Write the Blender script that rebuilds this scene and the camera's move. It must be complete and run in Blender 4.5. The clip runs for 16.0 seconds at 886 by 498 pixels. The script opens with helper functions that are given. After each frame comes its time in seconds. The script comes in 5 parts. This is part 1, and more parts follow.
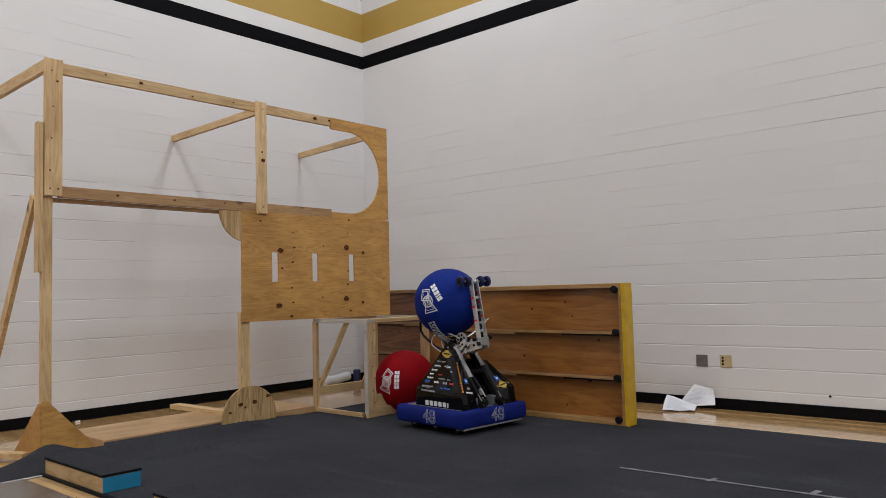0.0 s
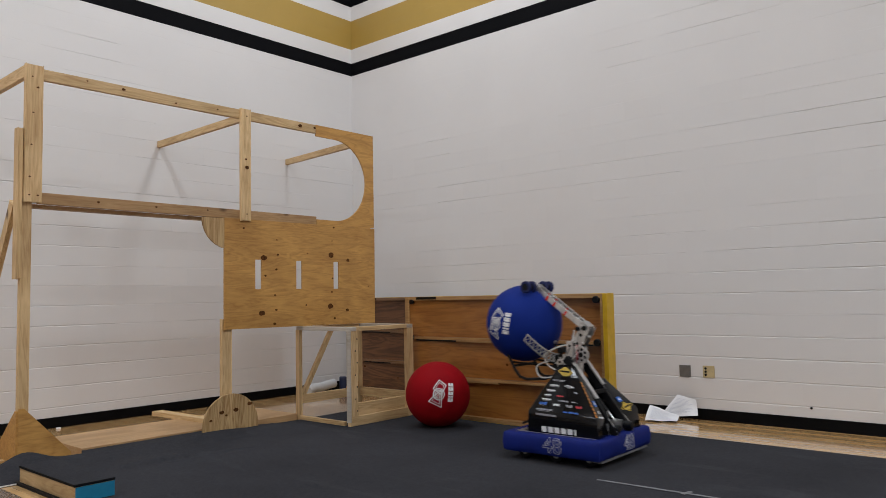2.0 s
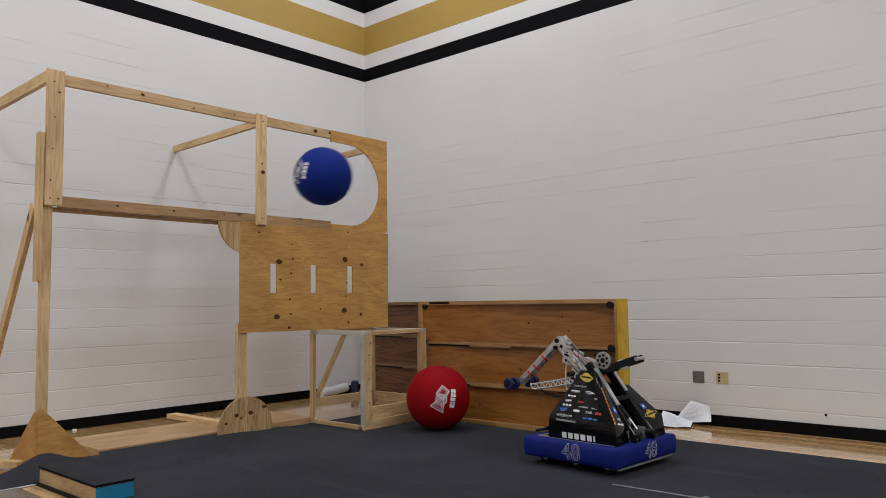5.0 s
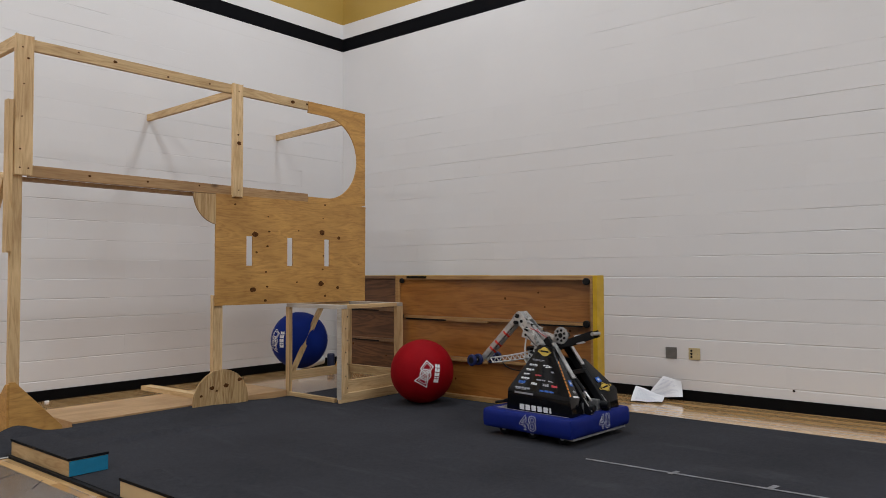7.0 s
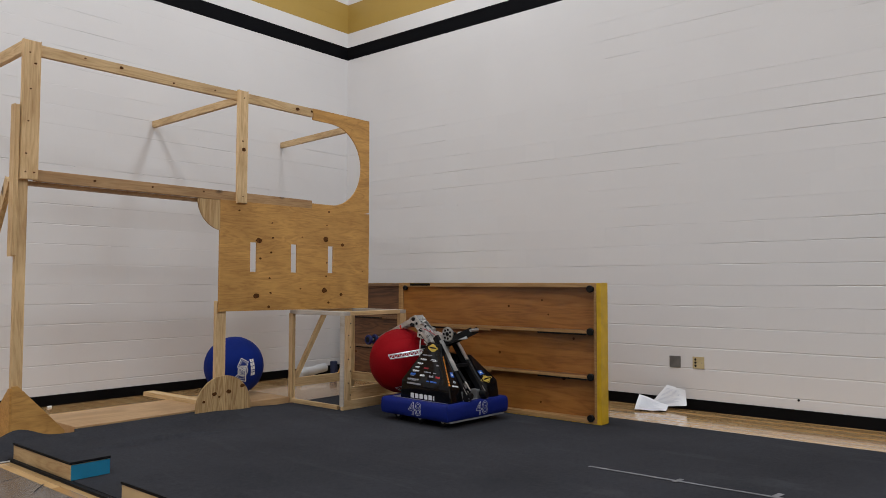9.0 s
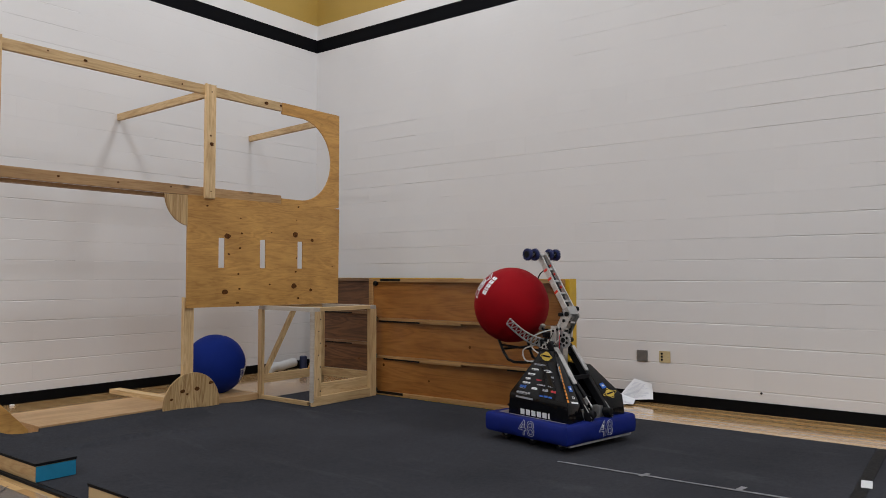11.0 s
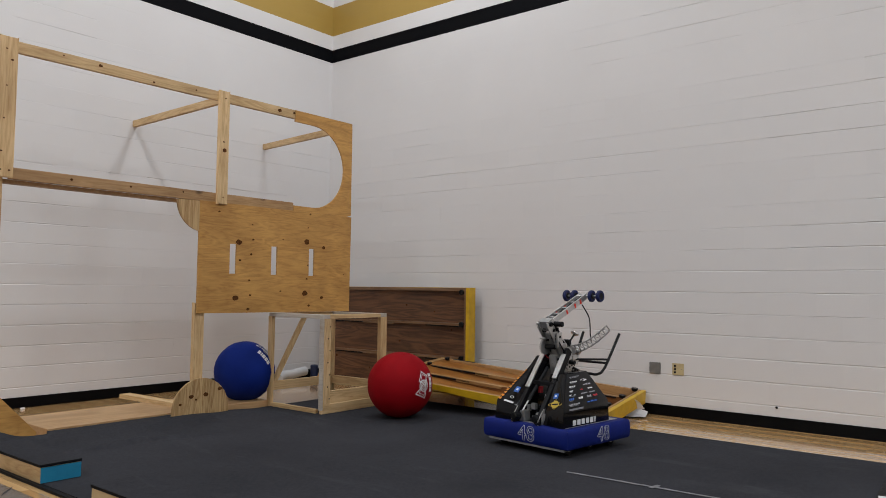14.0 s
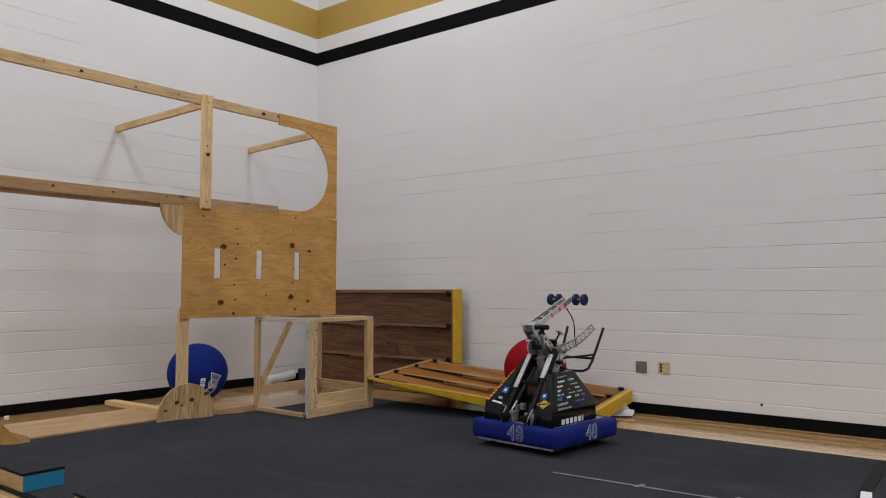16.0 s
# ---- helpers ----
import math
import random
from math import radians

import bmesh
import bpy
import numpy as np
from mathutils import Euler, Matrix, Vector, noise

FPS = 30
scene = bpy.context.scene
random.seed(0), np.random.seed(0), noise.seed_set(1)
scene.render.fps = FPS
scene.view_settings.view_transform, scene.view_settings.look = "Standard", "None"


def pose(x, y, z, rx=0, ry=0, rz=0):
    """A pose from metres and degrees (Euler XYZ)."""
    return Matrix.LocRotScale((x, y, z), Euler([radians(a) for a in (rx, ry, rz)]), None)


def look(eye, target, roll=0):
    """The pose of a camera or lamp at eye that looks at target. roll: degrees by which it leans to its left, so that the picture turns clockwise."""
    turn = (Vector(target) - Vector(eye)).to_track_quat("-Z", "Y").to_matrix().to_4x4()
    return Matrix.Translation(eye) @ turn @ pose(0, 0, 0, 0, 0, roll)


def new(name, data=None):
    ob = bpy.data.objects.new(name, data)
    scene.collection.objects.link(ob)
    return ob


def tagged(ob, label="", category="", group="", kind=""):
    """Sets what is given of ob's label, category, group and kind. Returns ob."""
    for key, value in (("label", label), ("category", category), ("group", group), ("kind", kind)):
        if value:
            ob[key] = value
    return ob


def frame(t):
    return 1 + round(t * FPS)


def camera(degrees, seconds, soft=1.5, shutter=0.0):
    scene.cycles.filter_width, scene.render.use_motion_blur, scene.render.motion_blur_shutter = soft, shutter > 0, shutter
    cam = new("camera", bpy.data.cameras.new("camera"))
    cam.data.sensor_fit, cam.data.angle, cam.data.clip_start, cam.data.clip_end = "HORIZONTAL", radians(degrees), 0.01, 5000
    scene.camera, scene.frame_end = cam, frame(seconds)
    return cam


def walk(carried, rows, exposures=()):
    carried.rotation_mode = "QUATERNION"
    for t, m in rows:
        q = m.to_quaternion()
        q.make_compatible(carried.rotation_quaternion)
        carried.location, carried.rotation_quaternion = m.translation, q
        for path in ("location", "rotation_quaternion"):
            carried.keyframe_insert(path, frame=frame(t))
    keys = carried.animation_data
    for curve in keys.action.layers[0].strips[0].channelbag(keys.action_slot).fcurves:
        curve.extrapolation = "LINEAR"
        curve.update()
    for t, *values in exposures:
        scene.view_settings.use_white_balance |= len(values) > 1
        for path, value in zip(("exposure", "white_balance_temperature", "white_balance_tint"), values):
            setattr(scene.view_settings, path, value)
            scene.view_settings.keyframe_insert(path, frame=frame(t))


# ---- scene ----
cam = camera(61.6, 16.0, 0.9, 0.5)
PATH = [
    (0, (-7.201, -7.796, 1.19), (-5.702, -6.477, 1.305), -1.5),
    (0.5, (-7.109, -7.887, 1.202), (-5.627, -6.55, 1.322), -0.7),
    (1, (-7.136, -7.873, 1.21), (-5.609, -6.587, 1.335), -1.4),
    (1.5, (-7.13, -7.869, 1.221), (-5.616, -6.569, 1.355), -1.2),
    (2, (-7.116, -7.883, 1.223), (-5.611, -6.573, 1.351), -1.1),
    (2.5, (-7.149, -7.859, 1.22), (-5.645, -6.548, 1.354), -1.1),
    (3, (-7.132, -7.875, 1.226), (-5.634, -6.556, 1.355), -1.2),
    (3.5, (-7.143, -7.855, 1.219), (-5.646, -6.534, 1.349), -1.0),
    (5.8, (-7.193, -7.857, 1.215), (-5.702, -6.532, 1.362), -0.8),
    (6, (-7.193, -7.857, 1.215), (-5.698, -6.536, 1.348), -0.8),
    (6.5, (-7.166, -7.871, 1.236), (-5.619, -6.605, 1.302), -0.1),
    (7, (-7.184, -7.844, 1.244), (-5.649, -6.564, 1.311), -0.2),
    (7.5, (-7.184, -7.847, 1.23), (-5.654, -6.561, 1.3), -0.2),
    (8, (-7.171, -7.854, 1.237), (-5.653, -6.555, 1.326), -0.1),
    (8.5, (-7.176, -7.854, 1.231), (-5.658, -6.554, 1.318), 0.4),
    (9, (-7.183, -7.841, 1.212), (-5.654, -6.554, 1.307), 0.1),
    (9.5, (-7.197, -7.844, 1.233), (-5.663, -6.564, 1.319), 0.0),
    (10, (-7.182, -7.85, 1.242), (-5.614, -6.611, 1.33), -0.0),
    (12.5, (-7.231, -7.831, 1.272), (-5.648, -6.611, 1.336), 0.1),
    (13, (-7.179, -7.884, 1.236), (-5.606, -6.652, 1.327), 0.1),
    (13.5, (-7.182, -7.868, 1.239), (-5.596, -6.651, 1.316), -0.3),
    (14, (-7.139, -7.855, 1.202), (-5.586, -6.599, 1.311), 0.7),
    (14.5, (-7.115, -7.913, 1.203), (-5.554, -6.665, 1.285), 0.2),
    (15, (-7.098, -7.901, 1.209), (-5.533, -6.658, 1.286), 0.2),
    (15.5, (-7.095, -7.93, 1.186), (-5.531, -6.687, 1.265), 0.2),
    (16, (-7.116, -7.888, 1.207), (-5.546, -6.654, 1.32), -0.0),
]
walk(cam, [(t, look(eye, target, roll)) for t, eye, target, roll in PATH])

# ---------------------------------------------------------------- world and lamps
world = bpy.data.worlds.new("gym_world")
scene.world = world
world.use_nodes = True
world.node_tree.nodes["Background"].inputs[0].default_value = (0.9, 0.95, 1.0, 1)
world.node_tree.nodes["Background"].inputs[1].default_value = 0.02
scene.view_settings.exposure = 0.0

CEIL = 7.6
LAMPS = [(x, y) for x in (-13.6, -9.6, -5.6, -1.6) for y in (-15.6, -9.1, -2.6)]
LAMP_W = 111.0


def lamp_at(x, y):
    data = bpy.data.lights.new("high_bay", "AREA")
    data.shape, data.size, data.size_y = "RECTANGLE", 1.0, 1.6
    data.energy, data.color = LAMP_W, (0.865, 0.93, 1.0)
    ob = new("high_bay_light", data)
    ob.matrix_world = pose(x, y, CEIL - 0.16)


for lx, ly in LAMPS:
    lamp_at(lx, ly)


# ---------------------------------------------------------------- materials
def nodes_of(name, rough=0.5, metal=0.0, spec=0.5):
    m = bpy.data.materials.new(name)
    m.use_nodes = True
    nt = m.node_tree
    b = nt.nodes["Principled BSDF"]
    b.inputs["Roughness"].default_value, b.inputs["Metallic"].default_value = rough, metal
    b.inputs["Specular IOR Level"].default_value = spec
    return m, nt, b


def coords(nt, scale=(1, 1, 1), space="Object"):
    tc = nt.nodes.new("ShaderNodeTexCoord")
    mp = nt.nodes.new("ShaderNodeMapping")
    mp.inputs["Scale"].default_value = scale
    nt.links.new(tc.outputs[space], mp.inputs["Vector"])
    return mp.outputs[0]


def noise_of(nt, vec, scale, detail=4.0, rough=0.55, dist=0.0):
    n = nt.nodes.new("ShaderNodeTexNoise")
    n.inputs["Scale"].default_value, n.inputs["Detail"].default_value = scale, detail
    n.inputs["Roughness"].default_value, n.inputs["Distortion"].default_value = rough, dist
    nt.links.new(vec, n.inputs["Vector"])
    return n.outputs["Fac"]


def ramp_of(nt, fac, stops):
    r = nt.nodes.new("ShaderNodeValToRGB")
    el = r.color_ramp.elements
    while len(el) < len(stops):
        el.new(0.5)
    for e, (p, c) in zip(el, stops):
        e.position, e.color = p, (*c, 1)
    nt.links.new(fac, r.inputs[0])
    return r.outputs[0]


def mix_of(nt, fac, a, b, mode="MIX"):
    m = nt.nodes.new("ShaderNodeMix")
    m.data_type, m.blend_type = "RGBA", mode
    for v, i in ((fac, 0), (a, 6), (b, 7)):
        if hasattr(v, "links"):
            nt.links.new(v, m.inputs[i])
        elif i == 0:
            m.inputs[0].default_value = v
        else:
            m.inputs[i].default_value = (*v, 1)
    return m.outputs[2]


def bump_of(nt, b, fac, strength, dist=0.01):
    n = nt.nodes.new("ShaderNodeBump")
    n.inputs["Strength"].default_value, n.inputs["Distance"].default_value = strength, dist
    nt.links.new(fac, n.inputs["Height"])
    nt.links.new(n.outputs[0], b.inputs["Normal"])


def painted(name, col, rough=0.45, grain=60.0, vary=0.06, bump=0.12, blotch=1.3, metal=0.0, object_vary=0.0, space="Object", spec=0.5):
    m, nt, b = nodes_of(name, rough, metal, spec)
    v = coords(nt, space=space)
    big = noise_of(nt, v, blotch, 5)
    lo, hi = [c * (1 - vary) for c in col], [min(1, c * (1 + vary)) for c in col]
    c = ramp_of(nt, big, [(0.3, lo), (0.7, hi)])
    if object_vary:
        info = nt.nodes.new("ShaderNodeObjectInfo")
        dark = ramp_of(nt, info.outputs["Random"], [(0, (1 - object_vary,) * 3), (1, (1, 1, 1))])
        c = mix_of(nt, 1.0, c, dark, "MULTIPLY")
    nt.links.new(c, b.inputs["Base Color"])
    fine = noise_of(nt, v, grain, 3)
    bump_of(nt, b, fine, bump, 0.004)
    r = ramp_of(nt, fine, [(0.2, (rough * 0.85,) * 3), (0.8, (min(1, rough * 1.15),) * 3)])
    nt.links.new(r, b.inputs["Roughness"])
    return m


def wood(name, dark, light, along=0, grain=26.0, rough=0.6, knots=True, space="Object", object_vary=0.18, ring=0.55, size=8.0, stretch=0.09):
    """Grain runs along the axis given; knots are sparse dark eyes."""
    m, nt, b = nodes_of(name, rough)
    s = [1.0, 1.0, 1.0]
    s[along] = stretch
    v = coords(nt, s, space)
    tc = nt.nodes.new("ShaderNodeTexCoord")
    big = noise_of(nt, v, size, 3, 0.5, 1.2)
    fine = noise_of(nt, v, grain * 3, 5, 0.65, 0.4)
    rings = nt.nodes.new("ShaderNodeMath")
    rings.operation = "MULTIPLY_ADD"
    rings.inputs[1].default_value, rings.inputs[2].default_value = 7.0, 0.0
    nt.links.new(big, rings.inputs[0])
    fr = nt.nodes.new("ShaderNodeMath")
    fr.operation = "PINGPONG"
    fr.inputs[1].default_value = 0.5
    nt.links.new(rings.outputs[0], fr.inputs[0])
    mx = nt.nodes.new("ShaderNodeMath")
    mx.operation = "MULTIPLY_ADD"
    mx.inputs[1].default_value = ring
    nt.links.new(fr.outputs[0], mx.inputs[0])
    half = nt.nodes.new("ShaderNodeMath")
    half.operation = "MULTIPLY"
    half.inputs[1].default_value = 0.72
    nt.links.new(fine, half.inputs[0])
    nt.links.new(half.outputs[0], mx.inputs[2])
    c = ramp_of(nt, mx.outputs[0], [(0.18, light), (0.48, [(a * 0.6 + d * 0.4) for a, d in zip(light, dark)]), (0.78, dark), (0.95, [d * 0.7 for d in dark])])
    if knots:
        vor = nt.nodes.new("ShaderNodeTexVoronoi")
        vor.inputs["Scale"].default_value = 3.1
        s2 = [1.0, 1.0, 1.0]
        s2[along] = 0.55
        nt.links.new(coords(nt, s2, space), vor.inputs["Vector"])
        k = ramp_of(nt, vor.outputs["Distance"], [(0.045, (1, 1, 1)), (0.10, (0, 0, 0))])
        c = mix_of(nt, k, c, [d * 0.3 for d in dark])
    broad = noise_of(nt, coords(nt, [0.45 if k == along else 1.0 for k in range(3)], space), 3.2, 3, 0.5, 0.8)
    c = mix_of(nt, 1.0, c, ramp_of(nt, broad, [(0.3, (0.80, 0.76, 0.70)), (0.7, (1.10, 1.10, 1.10))]), "MULTIPLY")
    if object_vary:
        info = nt.nodes.new("ShaderNodeObjectInfo")
        t = ramp_of(nt, info.outputs["Random"], [(0, (1 - object_vary, 1 - object_vary * 1.1, 1 - object_vary * 1.3)), (1, (1, 1, 1))])
        c = mix_of(nt, 1.0, c, t, "MULTIPLY")
    nt.links.new(c, b.inputs["Base Color"])
    bump_of(nt, b, fine, 0.25, 0.002)
    return m


def plain(name, col, rough=0.5, metal=0.0, vary=0.12, grain=40.0, spec=0.35):
    return painted(name, col, rough, grain, vary, 0.08, 9.0, metal, spec=spec)


def glow(name, col, power):
    m, nt, b = nodes_of(name, 0.4)
    b.inputs["Base Color"].default_value = (*col, 1)
    b.inputs["Emission Color"].default_value = (*col, 1)
    b.inputs["Emission Strength"].default_value = power
    return m


def clear(name, col, rough=0.08, through_=0.85):
    m, nt, b = nodes_of(name, rough)
    b.inputs["Base Color"].default_value = (*col, 1)
    b.inputs["Transmission Weight"].default_value = through_
    b.inputs["IOR"].default_value = 1.35
    return m


M = {}
M["wall"] = painted("painted_block", (0.70, 0.677, 0.668), 0.42, 120, 0.03, 0.22, 0.8, object_vary=0.02)
M["black_band"] = painted("black_wall_paint", (0.004, 0.004, 0.005), 0.7, 120, 0.1, 0.15, spec=0.06)
M["gold_band"] = painted("gold_wall_paint", (0.40, 0.255, 0.055), 0.45, 120, 0.05, 0.15)
M["base"] = painted("black_vinyl_base", (0.0035, 0.0035, 0.004), 0.5, 50, 0.2, 0.1, spec=0.08)
M["ceiling"] = painted("ceiling_paint", (0.55, 0.55, 0.54), 0.8, 20, 0.05, 0.1)
M["carpet"] = None
M["pine"] = wood("pine_lumber_x", (0.50, 0.305, 0.135), (0.80, 0.595, 0.335), 0)
M["pine_y"] = wood("pine_lumber_y", (0.50, 0.305, 0.135), (0.80, 0.595, 0.335), 1)
M["pine_z"] = wood("pine_lumber_z", (0.50, 0.305, 0.135), (0.80, 0.595, 0.335), 2)
# brown stain and the lower rail's shade, both held in one colour
M["brown_pine"] = wood("stained_shaded_pine", (0.34, 0.185, 0.078), (0.58, 0.375, 0.19), 0)
M["grey_pine"] = wood("whitewashed_pine", (0.42, 0.37, 0.32), (0.58, 0.54, 0.49), 1, knots=False)
M["ply"] = wood("fir_plywood", (0.39, 0.182, 0.043), (0.67, 0.375, 0.105), 0, 22, 0.55, False, object_vary=0.05, ring=0.5, size=6.5, stretch=0.16)
M["ply_pale"] = wood("pale_plywood", (0.30, 0.165, 0.06), (0.66, 0.47, 0.24), 2, 12, 0.6, False, object_vary=0.05, ring=0.7, size=10.0)
M["cream"] = painted("cream_painted_pine", (0.62, 0.45, 0.24), 0.55, 40, 0.1, 0.15, 3.0)
M["ply_floor"] = wood("pale_plywood_sheet", (0.46, 0.27, 0.125), (0.58, 0.38, 0.20), 0, 12, 0.5, False, object_vary=0.05)
M["ply_dark"] = wood("varnished_plywood", (0.225, 0.077, 0.015), (0.43, 0.185, 0.044), 1, 14, 0.3, False, object_vary=0.12, ring=0.5, size=6.0)
# darker than the deck: the rib sides' shade is put into the colour
M["rib_side"] = wood("shaded_rib_board", (0.15, 0.055, 0.013), (0.29, 0.12, 0.032), 1, 20, 0.45, False)
M["ply_old"] = wood("aged_plywood", (0.080, 0.033, 0.014), (0.205, 0.092, 0.038), 1, 14, 0.5, False, object_vary=0.12, ring=0.8, size=6.0)
M["rib"] = wood("rib_lumber", (0.30, 0.15, 0.05), (0.50, 0.30, 0.125), 1, 20, 0.5, False)
M["rib_old"] = wood("aged_rib_lumber", (0.14, 0.07, 0.032), (0.26, 0.15, 0.075), 1, 20, 0.5, False)
M["yellow"] = painted("yellow_paint", (0.56, 0.335, 0.008), 0.45, 30, 0.13, 0.2, 9.0)
M["knot"] = painted("wood_knot", (0.10, 0.038, 0.011), 0.8, 60, 0.5, 0.1, 40.0, spec=0.12)
M["dark_metal"] = plain("black_steel", (0.012, 0.012, 0.012), 0.4, 0.6)
M["blue_cloth"] = painted("blue_bumper_cloth", (0.003, 0.012, 0.14), 0.62, 300, 0.15, 0.3, 7.0, spec=0.2)
M["shell"] = painted("black_polycarbonate", (0.004, 0.004, 0.005), 0.09, 8, 0.2, 0.05, 4.0, spec=0.3)
M["silver"] = painted("brushed_aluminium", (0.42, 0.415, 0.41), 0.38, 90, 0.12, 0.1, 12.0, 0.75)
M["silver_bright"] = painted("polished_aluminium", (0.60, 0.59, 0.58), 0.3, 90, 0.2, 0.08, 14.0, 0.8)
M["black"] = plain("black_plastic", (0.005, 0.005, 0.006), 0.5, spec=0.2)
M["rod"] = plain("black_tubing", (0.005, 0.005, 0.006), 0.4, 0.0, spec=0.25)
M["wheel_blue"] = plain("blue_rubber", (0.006, 0.012, 0.075), 0.55)
M["red_tape"] = plain("red_tape", (0.75, 0.05, 0.03), 0.5)
M["white_print"] = plain("white_print", (0.72, 0.72, 0.72), 0.45)
M["grey_print"] = plain("grey_print", (0.30, 0.30, 0.32), 0.45)
M["orange_print"] = plain("orange_print", (0.72, 0.26, 0.03), 0.45)
M["gold_print"] = plain("gold_print", (0.55, 0.38, 0.06), 0.45)
M["blue_print"] = plain("blue_print", (0.03, 0.12, 0.45), 0.45)
M["red_print"] = plain("red_print", (0.45, 0.03, 0.04), 0.45)
M["led"] = glow("red_indicator", (1.0, 0.02, 0.015), 4.0)
M["white_cable"] = plain("white_cable", (0.6, 0.58, 0.55), 0.5)
M["red_cover"] = painted("red_nylon_cover", (0.25, 0.0012, 0.005), 0.75, 260, 0.08, 0.35, 5.0, spec=0.12)
M["blue_cover"] = painted("blue_nylon_cover", (0.005, 0.020, 0.175), 0.75, 260, 0.08, 0.35, 5.0, spec=0.12)
M["paper"] = painted("white_paper", (0.78, 0.78, 0.80), 0.7, 30, 0.02, 0.05)
M["ink"] = plain("grey_ink", (0.52, 0.53, 0.60), 0.7)
M["steel_plate"] = painted("brushed_steel_plate", (0.25, 0.245, 0.235), 0.45, 90, 0.12, 0.1, 12.0, 0.7)
M["ivory"] = plain("ivory_plastic", (0.50, 0.40, 0.22), 0.4)
M["blue_tape"] = painted("blue_masking_tape", (0.004, 0.19, 0.34), 0.6, 60, 0.1, 0.2, 9.0)
M["tape_line"] = painted("worn_white_tape", (0.18, 0.176, 0.186), 0.7, 60, 0.35, 0.2, 14.0)
M["white_tape"] = painted("white_tape", (0.7, 0.7, 0.7), 0.5, 60, 0.05, 0.1, 14.0)
M["black_tape"] = painted("black_seam_tape", (0.007, 0.007, 0.008), 0.6, 60, 0.2, 0.2, 14.0, spec=0.12)
M["sheet"] = clear("clear_plastic_sheet", (0.50, 0.46, 0.42), 0.26, 0.86)
M["white_cloth"] = painted("white_canvas", (0.55, 0.55, 0.55), 0.8, 60, 0.1, 0.4, 5.0)
M["mat"] = painted("navy_vinyl", (0.012, 0.02, 0.06), 0.5, 60, 0.1, 0.2, 5.0)


def carpet_mat():
    m, nt, b = nodes_of("charcoal_carpet", 1.0, 0.0, 0.03)
    v = coords(nt)
    big = noise_of(nt, v, 0.9, 6, 0.6)
    c1 = ramp_of(nt, big, [(0.3, (0.031, 0.031, 0.035)), (0.7, (0.045, 0.045, 0.051))])
    fine = noise_of(nt, v, 190, 4, 0.8)
    c2 = ramp_of(nt, fine, [(0.3, (0.7,) * 3), (0.72, (1.3,) * 3)])
    c = mix_of(nt, 1.0, c1, c2, "MULTIPLY")
    tuft = noise_of(nt, v, 34, 5, 0.7)
    c = mix_of(nt, 1.0, c, ramp_of(nt, tuft, [(0.32, (0.84,) * 3), (0.68, (1.16,) * 3)]), "MULTIPLY")
    v2 = coords(nt, (1.0, 0.22, 1.0))
    scuff = noise_of(nt, v2, 4.5, 7, 0.75, 0.6)
    s = ramp_of(nt, scuff, [(0.56, (0, 0, 0)), (0.80, (0.30,) * 3)])
    c = mix_of(nt, s, c, (0.11, 0.11, 0.115))
    nt.links.new(c, b.inputs["Base Color"])
    bump_of(nt, b, fine, 0.6, 0.004)
    return m


def court_mat():
    """Varnished maple strips, 57 mm wide, along y."""
    m, nt, b = nodes_of("varnished_maple_court", 0.16)
    tc = nt.nodes.new("ShaderNodeTexCoord")
    br = nt.nodes.new("ShaderNodeTexBrick")
    mp = nt.nodes.new("ShaderNodeMapping")
    mp.inputs["Rotation"].default_value = (0, 0, radians(90))
    nt.links.new(tc.outputs["Object"], mp.inputs["Vector"])
    nt.links.new(mp.outputs[0], br.inputs["Vector"])
    for k, v in (("Scale", 1.0), ("Brick Width", 0.9), ("Row Height", 0.057), ("Mortar Size", 0.0016), ("Bias", 0.1)):
        br.inputs[k].default_value = v
    br.inputs["Color1"].default_value = (0.40, 0.215, 0.078, 1)
    br.inputs["Color2"].default_value = (0.66, 0.43, 0.20, 1)
    br.inputs["Mortar"].default_value = (0.16, 0.08, 0.03, 1)
    g = noise_of(nt, coords(nt, (1, 0.06, 1)), 60, 5, 0.6)
    gr = ramp_of(nt, g, [(0.3, (0.85, 0.82, 0.78)), (0.7, (1.08, 1.06, 1.04))])
    nt.links.new(mix_of(nt, 1.0, br.outputs["Color"], gr, "MULTIPLY"), b.inputs["Base Color"])
    b.inputs["Coat Weight"].default_value, b.inputs["Coat Roughness"].default_value = 0.6, 0.06
    bump_of(nt, b, noise_of(nt, coords(nt), 7, 2), 0.03, 0.004)
    return m


M["carpet"] = carpet_mat()
M["court"] = court_mat()


# ---------------------------------------------------------------- mesh helpers
def bm_box(bm, lo, hi, bevel=0.0, m=None):
    """A box from corner to corner, with its edges bevelled."""
    r = bmesh.ops.create_cube(bm, size=1.0)
    size = Vector(hi) - Vector(lo)
    mid = (Vector(hi) + Vector(lo)) / 2
    for v in r["verts"]:
        v.co = Vector((v.co.x * size.x, v.co.y * size.y, v.co.z * size.z)) + mid
        if m is not None:
            v.co = m @ v.co
    if bevel > 0:
        edges = list({e for v in r["verts"] for e in v.link_edges})
        bmesh.ops.bevel(bm, geom=edges, offset=bevel, segments=2, affect="EDGES", profile=0.7)
    return bm


